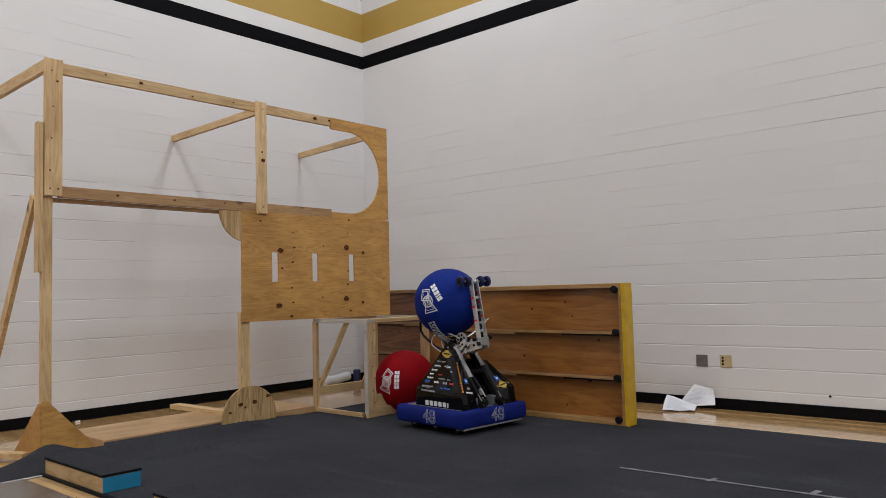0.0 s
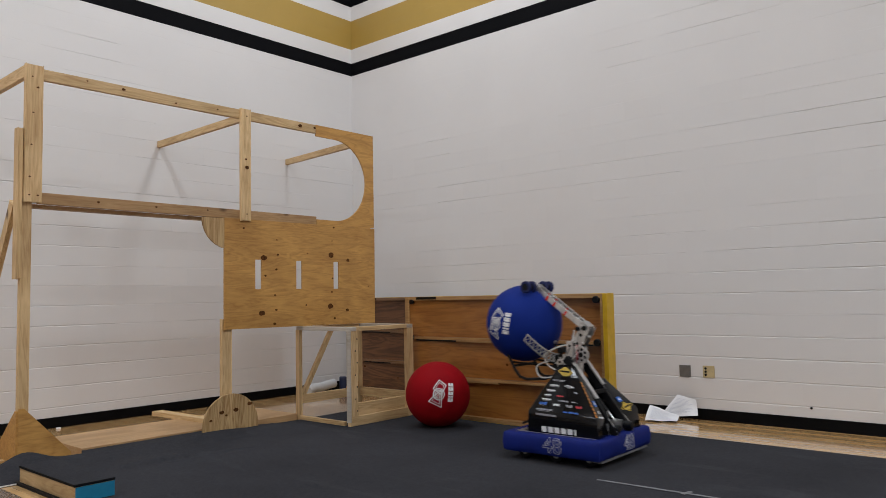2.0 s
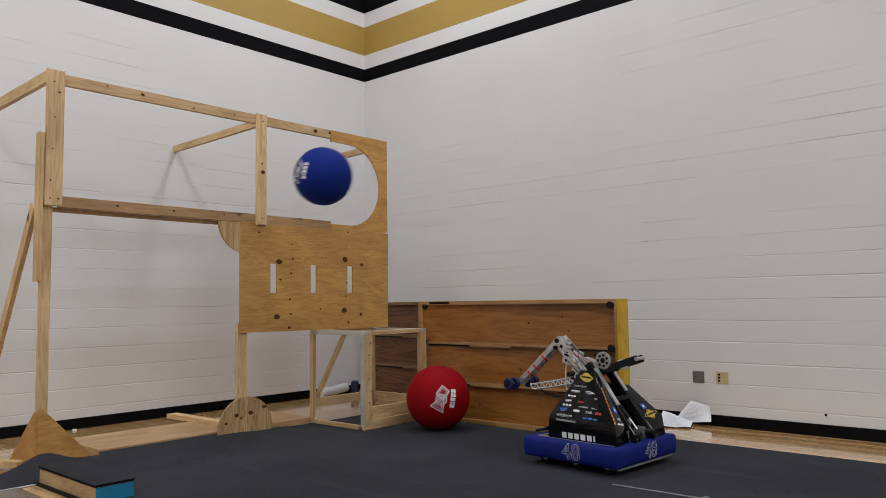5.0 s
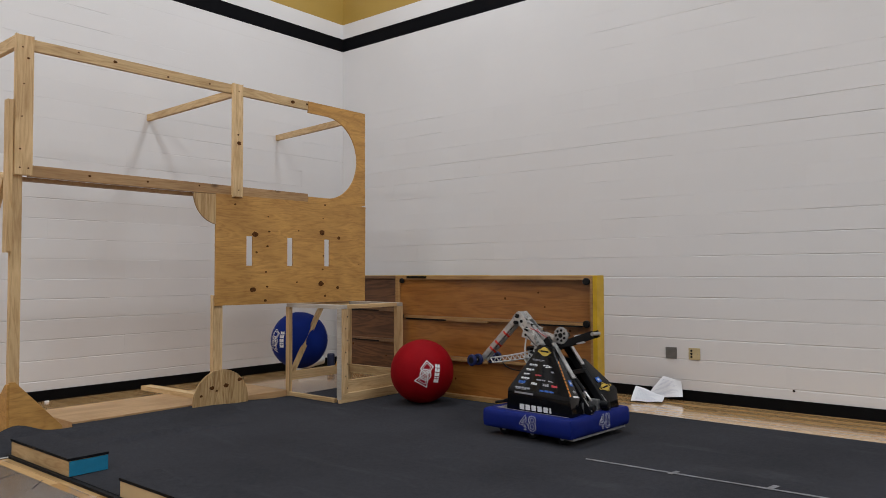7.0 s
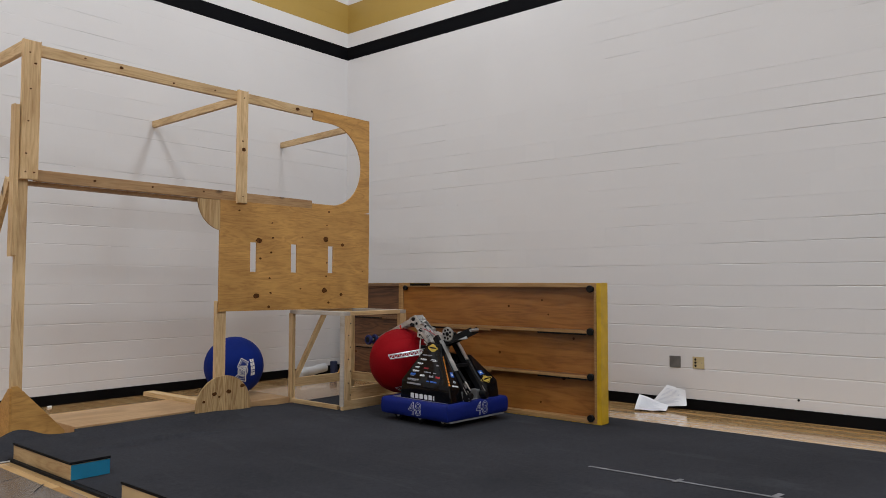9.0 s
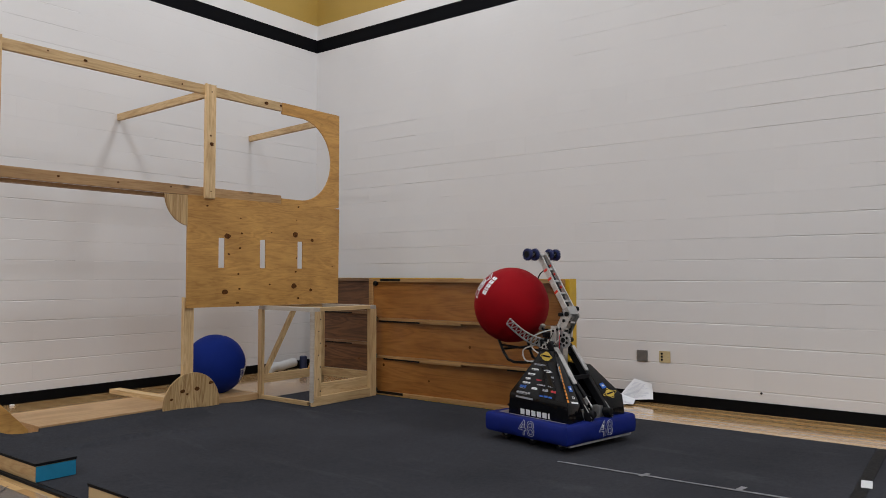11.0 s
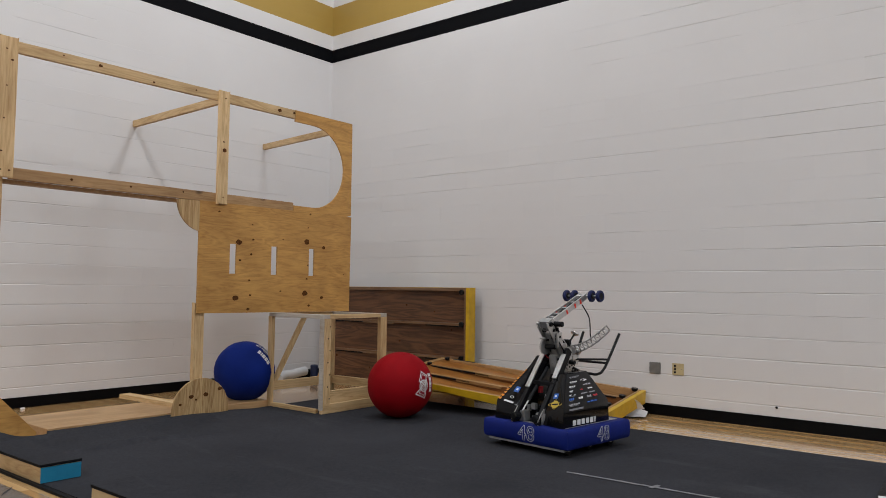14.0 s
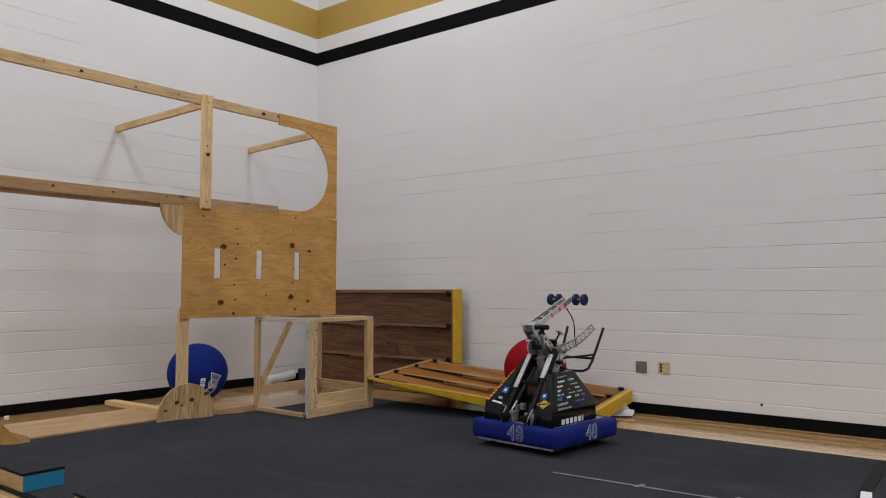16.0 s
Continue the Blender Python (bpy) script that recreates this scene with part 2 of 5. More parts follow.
def bm_beam(bm, a, b, w, d, bevel=0.003, up=(0, 0, 1)):
    """A square bar from a to b, w across and d along up."""
    a, b = Vector(a), Vector(b)
    y = (b - a).normalized()
    x = y.cross(Vector(up))
    if x.length < 1e-4:
        x = y.cross(Vector((1, 0, 0)))
    x.normalize()
    z = x.cross(y)
    m = Matrix((x, y, z)).transposed().to_4x4()
    m.translation = a
    n = (b - a).length
    return bm_box(bm, (-w / 2, 0, -d / 2), (w / 2, n, d / 2), bevel, m)


def bm_rod(bm, pts, r, seg=8):
    """A round tube along a polyline."""
    pts = [Vector(p) for p in pts]
    rings = []
    for i, p in enumerate(pts):
        t = (pts[min(i + 1, len(pts) - 1)] - pts[max(i - 1, 0)]).normalized()
        u = t.cross(Vector((0.3, 0.1, 1)))
        if u.length < 1e-3:
            u = t.cross(Vector((1, 0, 0)))
        u.normalize()
        w = t.cross(u)
        rings.append([bm.verts.new(p + r * (math.cos(k * math.tau / seg) * u + math.sin(k * math.tau / seg) * w)) for k in range(seg)])
    for a, b in zip(rings, rings[1:]):
        for k in range(seg):
            bm.faces.new((a[k], a[(k + 1) % seg], b[(k + 1) % seg], b[k]))
    bm.faces.new(rings[0][::-1])
    bm.faces.new(rings[-1])
    return bm


def bm_disc(bm, centre, axis, r, thick, seg=20, bevel=0.0, hole=0.0):
    """A round plate or wheel about an axis."""
    axis = Vector(axis).normalized()
    q = axis.to_track_quat("Z", "Y").to_matrix().to_4x4()
    q.translation = Vector(centre)
    prof = [(r - bevel, -thick / 2), (r, -thick / 2 + bevel), (r, thick / 2 - bevel), (r - bevel, thick / 2)] if bevel else [(r, -thick / 2), (r, thick / 2)]
    rings = [[bm.verts.new(q @ Vector((a * math.cos(k * math.tau / seg), a * math.sin(k * math.tau / seg), h))) for k in range(seg)] for a, h in prof]
    for a, b in zip(rings, rings[1:]):
        for k in range(seg):
            bm.faces.new((a[k], a[(k + 1) % seg], b[(k + 1) % seg], b[k]))
    bm.faces.new(rings[0][::-1])
    bm.faces.new(rings[-1])
    return bm


def bm_prism(bm, outline, y0, y1):
    """A plate: an outline in x and z, from y0 to y1."""
    a = [bm.verts.new((x, y0, z)) for x, z in outline]
    b = [bm.verts.new((x, y1, z)) for x, z in outline]
    n = len(outline)
    bm.faces.new(a)
    bm.faces.new(b[::-1])
    for k in range(n):
        bm.faces.new((a[k], b[k], b[(k + 1) % n], a[(k + 1) % n]))
    return bm


def mesh_of(name, bm, mat, smooth=False):
    bmesh.ops.recalc_face_normals(bm, faces=bm.faces)
    me = bpy.data.meshes.new(name)
    bm.to_mesh(me)
    bm.free()
    me.materials.append(mat)
    if smooth:
        for p in me.polygons:
            p.use_smooth = True
        me.set_sharp_from_angle(angle=radians(35))
    return me


def part(name, bm, mat, parent=None, label="", smooth=False):
    ob = new(name, mesh_of(name, bm, mat, smooth))
    if parent is not None:
        ob.parent = parent
    if label:
        ob["label"] = label
    return ob


def thing(name, label, category, group="", kind="", at=None):
    ob = new(name)
    ob.empty_display_size = 0.2
    if at is not None:
        ob.matrix_world = at
    return tagged(ob, label, category, group, kind)


def one_box(lo, hi, bevel=0.0):
    return bm_box(bmesh.new(), lo, hi, bevel)


# ---------------------------------------------------------------- floor, ceiling and walls
FLOOR = -0.012
WEST, SOUTH = -17.0, -19.0
tagged(part("floor", one_box((WEST - 0.3, SOUTH - 0.3, FLOOR - 0.1), (0.3, 0.3, FLOOR)), M["court"]), "varnished maple gym floor round the carpet", "floor", kind="structure")
tagged(part("ceiling", one_box((WEST - 0.3, SOUTH - 0.3, CEIL), (0.3, 0.3, CEIL + 0.2)), M["ceiling"]), "pale painted gym ceiling", "ceiling", kind="structure")

COURSE, BLOCK = 0.2032, 0.4064
BANDS = [(4.42, 4.605, "black_band"), (4.605, 4.81, "wall"), (4.81, 5.23, "gold_band"), (5.23, 5.44, "wall"), (5.44, 5.65, "black_band"), (5.65, CEIL, "wall")]


def block_mesh(length, height, depth=0.02, cut=0.006, seed=0, steps=4):
    """One block's face: its long edges are cut back unevenly, its upper edge the wider. Along x, the face looks to -y."""
    bm = bmesh.new()
    rng = random.Random(seed)
    rings = []
    for k in range(steps + 1):
        lo = cut * rng.uniform(0.75, 1.25) * 0.8 + 0.0004
        hi = cut * rng.uniform(0.65, 1.35) * 1.35 + 0.0004
        prof = [(0.0, cut), (lo, 0.0), (height - hi, 0.0), (height, cut)]
        x = length * (k / steps - 0.5)
        rings.append([bm.verts.new((x, y, z)) for z, y in prof] + [bm.verts.new((x, depth, height)), bm.verts.new((x, depth, 0))])
    n = len(rings[0])
    for a, b in zip(rings, rings[1:]):
        for k in range(n):
            bm.faces.new((a[k], b[k], b[(k + 1) % n], a[(k + 1) % n]))
    bm.faces.new(rings[0][::-1])
    bm.faces.new(rings[-1])
    return bm


def block_wall(name, label, length, m, near):
    """A block wall from its local x = 0 to length; its painted face is local y = 0, towards -y. The blocks of the stretch near are objects."""
    wall = part(name, one_box((0, 0.02, FLOOR), (length, 0.24, CEIL)), M["wall"])
    wall.matrix_world = m
    tagged(wall, label, "wall", kind="structure")
    rest = bmesh.new()
    depths = (0.0003, 0.0012, 0.0027, 0.0044, 0.0062)
    whole = [[mesh_of("block", block_mesh(BLOCK, COURSE, 0.02, d, 3 * i + v), M["wall"]) for v in range(3)] for i, d in enumerate(depths)]

    def joint(x, row):
        """How far the paint leaves a joint open: well filled high up and in patches."""
        bed = random.Random(row * 7 + int(length)).uniform(-0.28, 0.28)
        own = random.Random(int(x * 100) * 31 + row).uniform(-0.3, 0.3)
        f = 0.62 + bed + own + 0.75 * noise.noise((x * 0.5, row * 0.33, length)) - 0.035 * max(0, row - 6) + 0.05 * max(0, 7 - row)
        if length < 18:
            f -= 0.03 * max(0, row - 9)
        else:
            f -= 0.35 * math.exp(-((x - 0.6) / 1.6) ** 2) * min(1.0, row / 8)
        return max(0, min(4, int(f * 5)))
    rng = random.Random(len(name))
    for row in range(21):
        z = FLOOR + row * COURSE
        start = -BLOCK / 2 * (row % 2)
        count = int(length / BLOCK) + 2
        for i in range(count):
            x0, x1 = max(0.0, start + i * BLOCK), min(length, start + (i + 1) * BLOCK)
            if x1 - x0 < 0.004:
                continue
            full = x1 - x0 > BLOCK - 1e-4
            if full and row < 16 and near[0] < x0 < near[1]:
                ob = new("block", whole[joint(x0, row)][rng.randrange(3)])
                ob.parent = wall
                ob.matrix_basis = pose((x0 + x1) / 2, rng.uniform(-0.0004, 0.0004), z)
            else:
                b = block_mesh(x1 - x0, COURSE, 0.02, depths[joint(x0, row)], i, 3)
                bmesh.ops.translate(b, verts=b.verts, vec=((x0 + x1) / 2, 0, z))
                me = bpy.data.meshes.new("tmp")
                b.to_mesh(me)
                b.free()
                rest.from_mesh(me)
                bpy.data.meshes.remove(me)
    z0 = FLOOR + 21 * COURSE
    b = block_mesh(length, BANDS[0][0] - z0, 0.02, 0.0008)
    bmesh.ops.translate(b, verts=b.verts, vec=(length / 2, 0, z0))
    me = bpy.data.meshes.new("tmp")
    b.to_mesh(me)
    b.free()
    rest.from_mesh(me)
    tagged(part("block_courses", rest, M["wall"], wall), kind="stuff")
    for lo, hi, mat in BANDS:
        b = bmesh.new()
        n = max(1, round((hi - lo) / COURSE))
        for k in range(n):
            h = (hi - lo) / n
            c = block_mesh(length, h, 0.02, 0.0008)
            bmesh.ops.translate(c, verts=c.verts, vec=(length / 2, 0, lo + k * h))
            me = bpy.data.meshes.new("tmp")
            c.to_mesh(me)
            c.free()
            b.from_mesh(me)
        part("painted_band", b, M[mat], wall, {"black_band": "black painted band", "gold_band": "old-gold painted band"}.get(mat, "white painted band"))
    bm = bmesh.new()
    bm_box(bm, (0.02, -0.008, FLOOR), (length - 0.02, 0.0, FLOOR + 0.108), 0.003)
    bb = part("baseboard", bm, M["base"])
    bb.matrix_world = m
    tagged(bb, "black vinyl wall base along the block wall", "baseboard", kind="structure")
    return wall


# ---------------------------------------------------------------- carpet and floor marks
def carpet():
    bm = bmesh.new()
    x0, x1, y0, y1 = -6.9, -0.94, -15.0, -1.70
    xs = [x0 + (-5.10 - x0) * i / 36 for i in range(36)] + [-5.10 + (x1 + 5.10) * i / 100 for i in range(101)]
    ys = [y0 + (-4.0 - y0) * j / 90 for j in range(90)] + [-4.0 + (y1 + 4.0) * j / 110 for j in range(111)]
    grid = []
    for y in ys:
        row = []
        for x in xs:
            h = 0.0012 * noise.noise((x * 2.1, y * 2.1, 0))
            yy = y
            if x < -4.5 and y > -1.815:
                yy = -1.815 + 0.001 * (y - y1)
            # the fold heaped against the post's foot
            d = math.hypot((x + 4.95) / 0.17, (yy + 1.87) / 0.13)
            h += 0.085 * math.exp(-d * d)
            d = math.hypot((x + 5.45) / 0.3, (yy + 1.95) / 0.2)
            h += 0.02 * math.exp(-d * d)
            # its edge rides up on the goal's base
            e = max(0.0, min(1.0, (yy + 2.12) / 0.28))
            h += 0.046 * e * e * (3 - 2 * e) * max(0.0, min(1.0, (-2.5 - x) / 0.75)) * max(0.0, min(1.0, (x + 5.3) / 0.3))
            # a long low ripple
            q = (y + 2.40 + 0.12 * (x + 4.4)) / 0.035
            h += 0.046 * math.exp(-q * q) * max(0.0, 1 - abs(x + 4.15) / 0.8)
            row.append(bm.verts.new((x, yy, h)))
        grid.append(row)
    for j in range(len(ys) - 1):
        for k in range(len(xs) - 1):
            if xs[k] < -5.101 and ys[j] < -2.26:
                continue
            bm.faces.new((grid[j][k], grid[j][k + 1], grid[j + 1][k + 1], grid[j + 1][k]))
    bmesh.ops.delete(bm, geom=[v for v in bm.verts if not v.link_faces], context="VERTS")
    edge = [e for e in bm.edges if e.is_boundary]
    r = bmesh.ops.extrude_edge_only(bm, edges=edge)
    for v in r["geom"]:
        if isinstance(v, bmesh.types.BMVert):
            v.co.z = FLOOR
    ob = part("carpet", bm, M["carpet"], smooth=True)
    tagged(ob, "large charcoal grey field carpet laid over the gym floor", "carpet", kind="structure")


carpet()


def strip(name, label, cat, pts, w, mat, lift=0.004, seed=1, ragged=0.75):
    """A worn tape strip along points on the floor."""
    bm = bmesh.new()
    rng = random.Random(seed)
    rows = []
    for (ax, ay), (bx, by) in zip(pts, pts[1:]):
        n = max(2, int(math.hypot(bx - ax, by - ay) / 0.06))
        d = Vector((bx - ax, by - ay, 0)).normalized()
        s = Vector((-d.y, d.x, 0))
        for k in range(n + 1):
            p = Vector((ax + (bx - ax) * k / n, ay + (by - ay) * k / n, lift))
            a = w / 2 * rng.uniform(ragged, 1.06)
            rows.append((bm.verts.new(p + s * a), bm.verts.new(p - s * w / 2 * rng.uniform(ragged, 1.06))))
    for a, b in zip(rows, rows[1:]):
        bm.faces.new((a[0], b[0], b[1], a[1]))
    r = bmesh.ops.extrude_face_region(bm, geom=bm.faces[:])
    for v in r["geom"]:
        if isinstance(v, bmesh.types.BMVert):
            v.co.z += 0.0012
    tagged(part(name, bm, mat), label, cat)


strip("floor_tape", "worn greyish white tape line on the carpet", "tape", [(-2.72, -5.36), (-2.69, -6.2), (-2.655, -7.0), (-2.62, -8.2)], 0.028, M["tape_line"])
strip("tape_patch", "short grey tape patch across the tape line", "tape", [(-2.74, -5.95), (-2.65, -5.97)], 0.035, M["tape_line"], 0.0065, 3)
strip("tape_patch", "short grey tape patch across the tape line", "tape", [(-2.68, -6.52), (-2.59, -6.535)], 0.035, M["tape_line"], 0.0065, 5)
strip("seam_tape", "black tape over a carpet seam", "tape", [(-0.97, -7.04), (-2.26, -7.09), (-4.9, -7.2)], 0.07, M["black_tape"], 0.004, 4, 0.95)
strip("tape_patch", "short bright white tape patch on the carpet", "tape", [(-1.99, -7.085), (-2.17, -7.11)], 0.06, M["white_tape"], 0.006, 7, 0.97)

# ---------------------------------------------------------------- the plywood goal before the wall
GY = -1.78  # front plane of the goal


def plate_with_holes(outline, holes, y0, y1):
    """A plate in x and z with openings, cut right through."""
    bm = bmesh.new()
    for ring in [outline] + holes:
        vs = [bm.verts.new((x, y0, z)) for x, z in ring]
        for k in range(len(vs)):
            bm.edges.new((vs[k], vs[(k + 1) % len(vs)]))
    bmesh.ops.triangle_fill(bm, use_beauty=True, use_dissolve=False, edges=bm.edges[:])
    r = bmesh.ops.extrude_face_region(bm, geom=bm.faces[:])
    for v in r["geom"]:
        if isinstance(v, bmesh.types.BMVert):
            v.co.y = y1
    return bm


def arc(cx, cz, r, a0, a1, n=18):
    return [(cx + r * math.cos(radians(a0 + (a1 - a0) * k / n)), cz + r * math.sin(radians(a0 + (a1 - a0) * k / n))) for k in range(n + 1)]


def knots_on(parent, marks, y, name="knot_marks"):
    bm = bmesh.new()
    rng = random.Random(5)
    for x, z, r in marks:
        seg = 10
        vs = [bm.verts.new((x + r * (1.2 if math.cos(a) > 0 else 1.0) * math.cos(a) * rng.uniform(0.8, 1.15), y, z + r * 0.8 * math.sin(a) * rng.uniform(0.8, 1.15))) for a in [k * math.tau / seg for k in range(seg)]]
        bm.faces.new(vs)
    r = bmesh.ops.extrude_face_region(bm, geom=bm.faces[:])
    for v in r["geom"]:
        if isinstance(v, bmesh.types.BMVert):
            v.co.y += 0.0012
    tagged(part(name, bm, M["knot"], parent, "dark knots and screw marks"), kind="stuff")


def lumber(parent, name, a, b, w, d, mat="pine", label="", up=(0, 0, 1), bevel=0.004):
    return part(name, bm_beam(bmesh.new(), a, b, w, d, bevel, up), M[mat], parent, label)


def goal():
    g = thing("practice_goal", "tall home-built goal of pine lumber and knotty plywood", "goal", at=Matrix.Identity(4))
    y = GY + 0.019
    # rails run along x; 38 x 89 mm lumber
    lumber(g, "top_rail", (-4.86, y, 3.02), (-2.121, y, 3.02), 0.038, 0.089)
    lumber(g, "bottom_rail", (-4.86, y, 2.045), (-2.121, y, 2.045), 0.038, 0.089, "brown_pine", "brown-stained rail with its shade in the colour")
    # the darker rib lumber carries the shade under the rail
    lumber(g, "ledge_board", (-4.90, y + 0.058, 1.985), (-3.30, y + 0.058, 1.985), 0.07, 0.03, "rib", "shaded board under the rail")
    lumber(g, "corner_post", (-4.913, GY - 0.019, 2.005), (-4.913, GY - 0.019, 3.075), 0.125, 0.036, "pine_z", up=(0, 1, 0))
    lumber(g, "middle_post", (-3.006, GY - 0.019, 1.985), (-3.006, GY - 0.019, 3.07), 0.10, 0.036, "pine_z", up=(0, 1, 0))
    lumber(g, "outer_leg", (-4.945, y + 0.002, 0.04), (-4.945, y + 0.002, 2.56), 0.075, 0.036, "pine_z", up=(0, 1, 0))
    lumber(g, "splice_board", (-5.0, y + 0.002, 1.42), (-5.0, y + 0.002, 2.57), 0.032, 0.08, "pine_z", up=(0, 1, 0))
    lumber(g, "inner_leg", (-3.182, y + 0.022, 0.04), (-3.182, y + 0.022, 1.05), 0.10, 0.038, "pine_z", up=(0, 1, 0))
    # arms back to the wall
    lumber(g, "wall_arm", (-2.93, -0.004, 3.005), (-2.99, GY + 0.04, 3.0), 0.038, 0.062, "pine_y")
    lumber(g, "wall_arm", (-1.155, -0.004, 3.025), (-1.40, GY + 0.02, 3.0), 0.038, 0.062, "pine_y")
    lumber(g, "wall_arm", (-4.93, -0.004, 3.02), (-4.94, GY + 0.02, 3.035), 0.04, 0.085, "pine_y")
    lumber(g, "diagonal_brace", (-4.965, -0.30, 0.02), (-4.965, GY + 0.2, 2.02), 0.036, 0.08, "pine_z", up=(0, 1, 0))
    # plywood with the round-ended opening
    x0, x1, zl, zh, cx, cz, r = -2.12, -1.295, 2.004, 3.066, -1.86, 2.5025, 0.4425
    pairs = [((x0, cz - r), (x0, zl))]
    for k in range(41):
        a = radians(-90 + 180 * k / 40)
        ux, uz = math.cos(a), math.sin(a)
        t = min((x1 - cx) / max(ux, 1e-6), ((zh - cz) / uz if uz > 1e-6 else 9), ((zl - cz) / uz if uz < -1e-6 else 9))
        pairs.append(((cx + r * ux, cz + r * uz), (cx + t * ux, cz + t * uz)))
    pairs.append(((x0, cz + r), (x0, zh)))
    bm = bmesh.new()
    rows = [[bm.verts.new((p[0], y_, p[1])) for p in (pi, po) for y_ in (GY - 0.004, GY + 0.014)] for pi, po in pairs]
    for a, b in zip(rows, rows[1:]):
        for i, j in ((0, 2), (2, 3), (3, 1), (1, 0)):
            bm.faces.new((a[i], a[j], b[j], b[i]))
    for e in (rows[0], rows[-1]):
        bm.faces.new((e[0], e[2], e[3], e[1]))
    part("arched_plywood", bm, M["ply"], g, "plywood cut to a round-ended opening")
    slots = [[(x, 1.33), (x, 1.617), (x + 0.076, 1.617), (x + 0.076, 1.33)] for x in (-2.886, -2.393, -1.899)]
    part("slotted_plywood", plate_with_holes([(-3.225, 0.955), (-3.225, 2.003), (-1.290, 2.003), (-1.30, 0.948)], slots, GY - 0.006, GY + 0.012), M["ply"], g, "knotty plywood sheet with three upright slots")
    knots_on(g, [(-3.017, 1.915, 0.011), (-2.789, 1.639, 0.032), (-2.62, 1.672, 0.013), (-2.641, 1.525, 0.013), (-2.77, 1.462, 0.013), (-2.633, 1.819, 0.008), (-2.249, 1.695, 0.009), (-1.935, 1.688, 0.034), (-1.695, 1.639, 0.021), (-1.892, 1.985, 0.012), (-1.918, 1.84, 0.009), (-2.811, 1.098, 0.034), (-2.643, 1.124, 0.013), (-2.664, 0.988, 0.017), (-2.656, 1.27, 0.012), (-1.949, 1.146, 0.034), (-1.71, 1.099, 0.021), (-1.89, 1.016, 0.015), (-1.924, 1.296, 0.012), (-1.915, 1.44, 0.011), (-1.395, 1.356, 0.007), (-2.268, 1.164, 0.011)], GY - 0.0075)
    knots_on(g, [(-2.33, 3.02, 0.022), (-2.14, 3.03, 0.014), (-4.2, 3.03, 0.016), (-3.72, 3.0, 0.010), (-4.5, 3.04, 0.008), (-3.3, 3.02, 0.009), (-4.4, 2.05, 0.012), (-3.9, 2.05, 0.010), (-3.4, 2.06, 0.008)], GY - 0.0055)
    knots_on(g, [(-4.89, 2.9, 0.010), (-4.93, 2.98, 0.007), (-4.92, 2.7, 0.007), (-4.93, 2.45, 0.007), (-4.94, 2.2, 0.008), (-4.88, 2.06, 0.008), (-4.94, 2.06, 0.007), (-3.0, 2.5, 0.022), (-3.01, 2.58, 0.010), (-3.0, 3.0, 0.008), (-3.0, 2.05, 0.008)], GY - 0.0385)
    bm = bm_prism(bmesh.new(), [(-3.225, 1.998)] + arc(-3.17, 1.995, 0.285, 180, 261, 12), GY - 0.004, GY + 0.014)
    part("quarter_round_gusset", bm, M["ply_pale"], g, "pale rounded plywood gusset")
    # round foot and the pair of triangular feet
    bm = bm_prism(bmesh.new(), [(-3.458, 0.03)] + arc(-3.166, 0.07, 0.292, 180, 0, 26) + [(-2.874, 0.03)], GY - 0.026, GY - 0.008)
    foot = part("half_round_foot", bm, M["ply_pale"], g, "half-round knotty plywood foot")
    knots_on(g, [(-3.27, 0.2, 0.022), (-3.12, 0.21, 0.024), (-2.97, 0.25, 0.024), (-3.38, 0.14, 0.015), (-3.22, 0.17, 0.012)], GY - 0.0275, "foot_knots")
    bm = bm_prism(bmesh.new(), [(-4.985, 0.03), (-4.985, 0.445), (-4.945, 0.445), (-4.60, 0.07), (-4.60, 0.03)], GY - 0.028, GY - 0.01)
    part("triangular_foot", bm, M["ply"], g)
    bm = bm_prism(bmesh.new(), [(-1.80, 0.012), (-1.80, 0.43), (-1.77, 0.43), (-1.28, 0.012)], 0, 0.018)
    bmesh.ops.transform(bm, matrix=Matrix(((0, 1, 0, -5.0), (1, 0, 0, 0), (0, 0, 1, 0), (0, 0, 0, 1))), verts=bm.verts)
    part("triangular_foot", bm, M["ply"], g)
    bm = one_box((-4.47, -1.692, FLOOR), (-2.32, -0.93, 0.06), 0.003)
    part("base_sheet", bm, M["ply_floor"], g, "pale plywood base sheet on the floor")
    return g


goal()

loose = thing("loose_board", "short pine board lying across the base of the goal", "board", at=Matrix.Identity(4))
lumber(loose, "plank", (-3.20, -0.50, 0.0785), (-3.16, -1.42, 0.0785), 0.11, 0.036, "pine_y")
loose = thing("loose_board", "pale pine board on the floor beside the goal's outer leg", "board", at=Matrix.Identity(4))
lumber(loose, "plank", (-5.35, -0.95, 0.03), (-5.02, -1.62, 0.03), 0.1, 0.036, "pine_y")


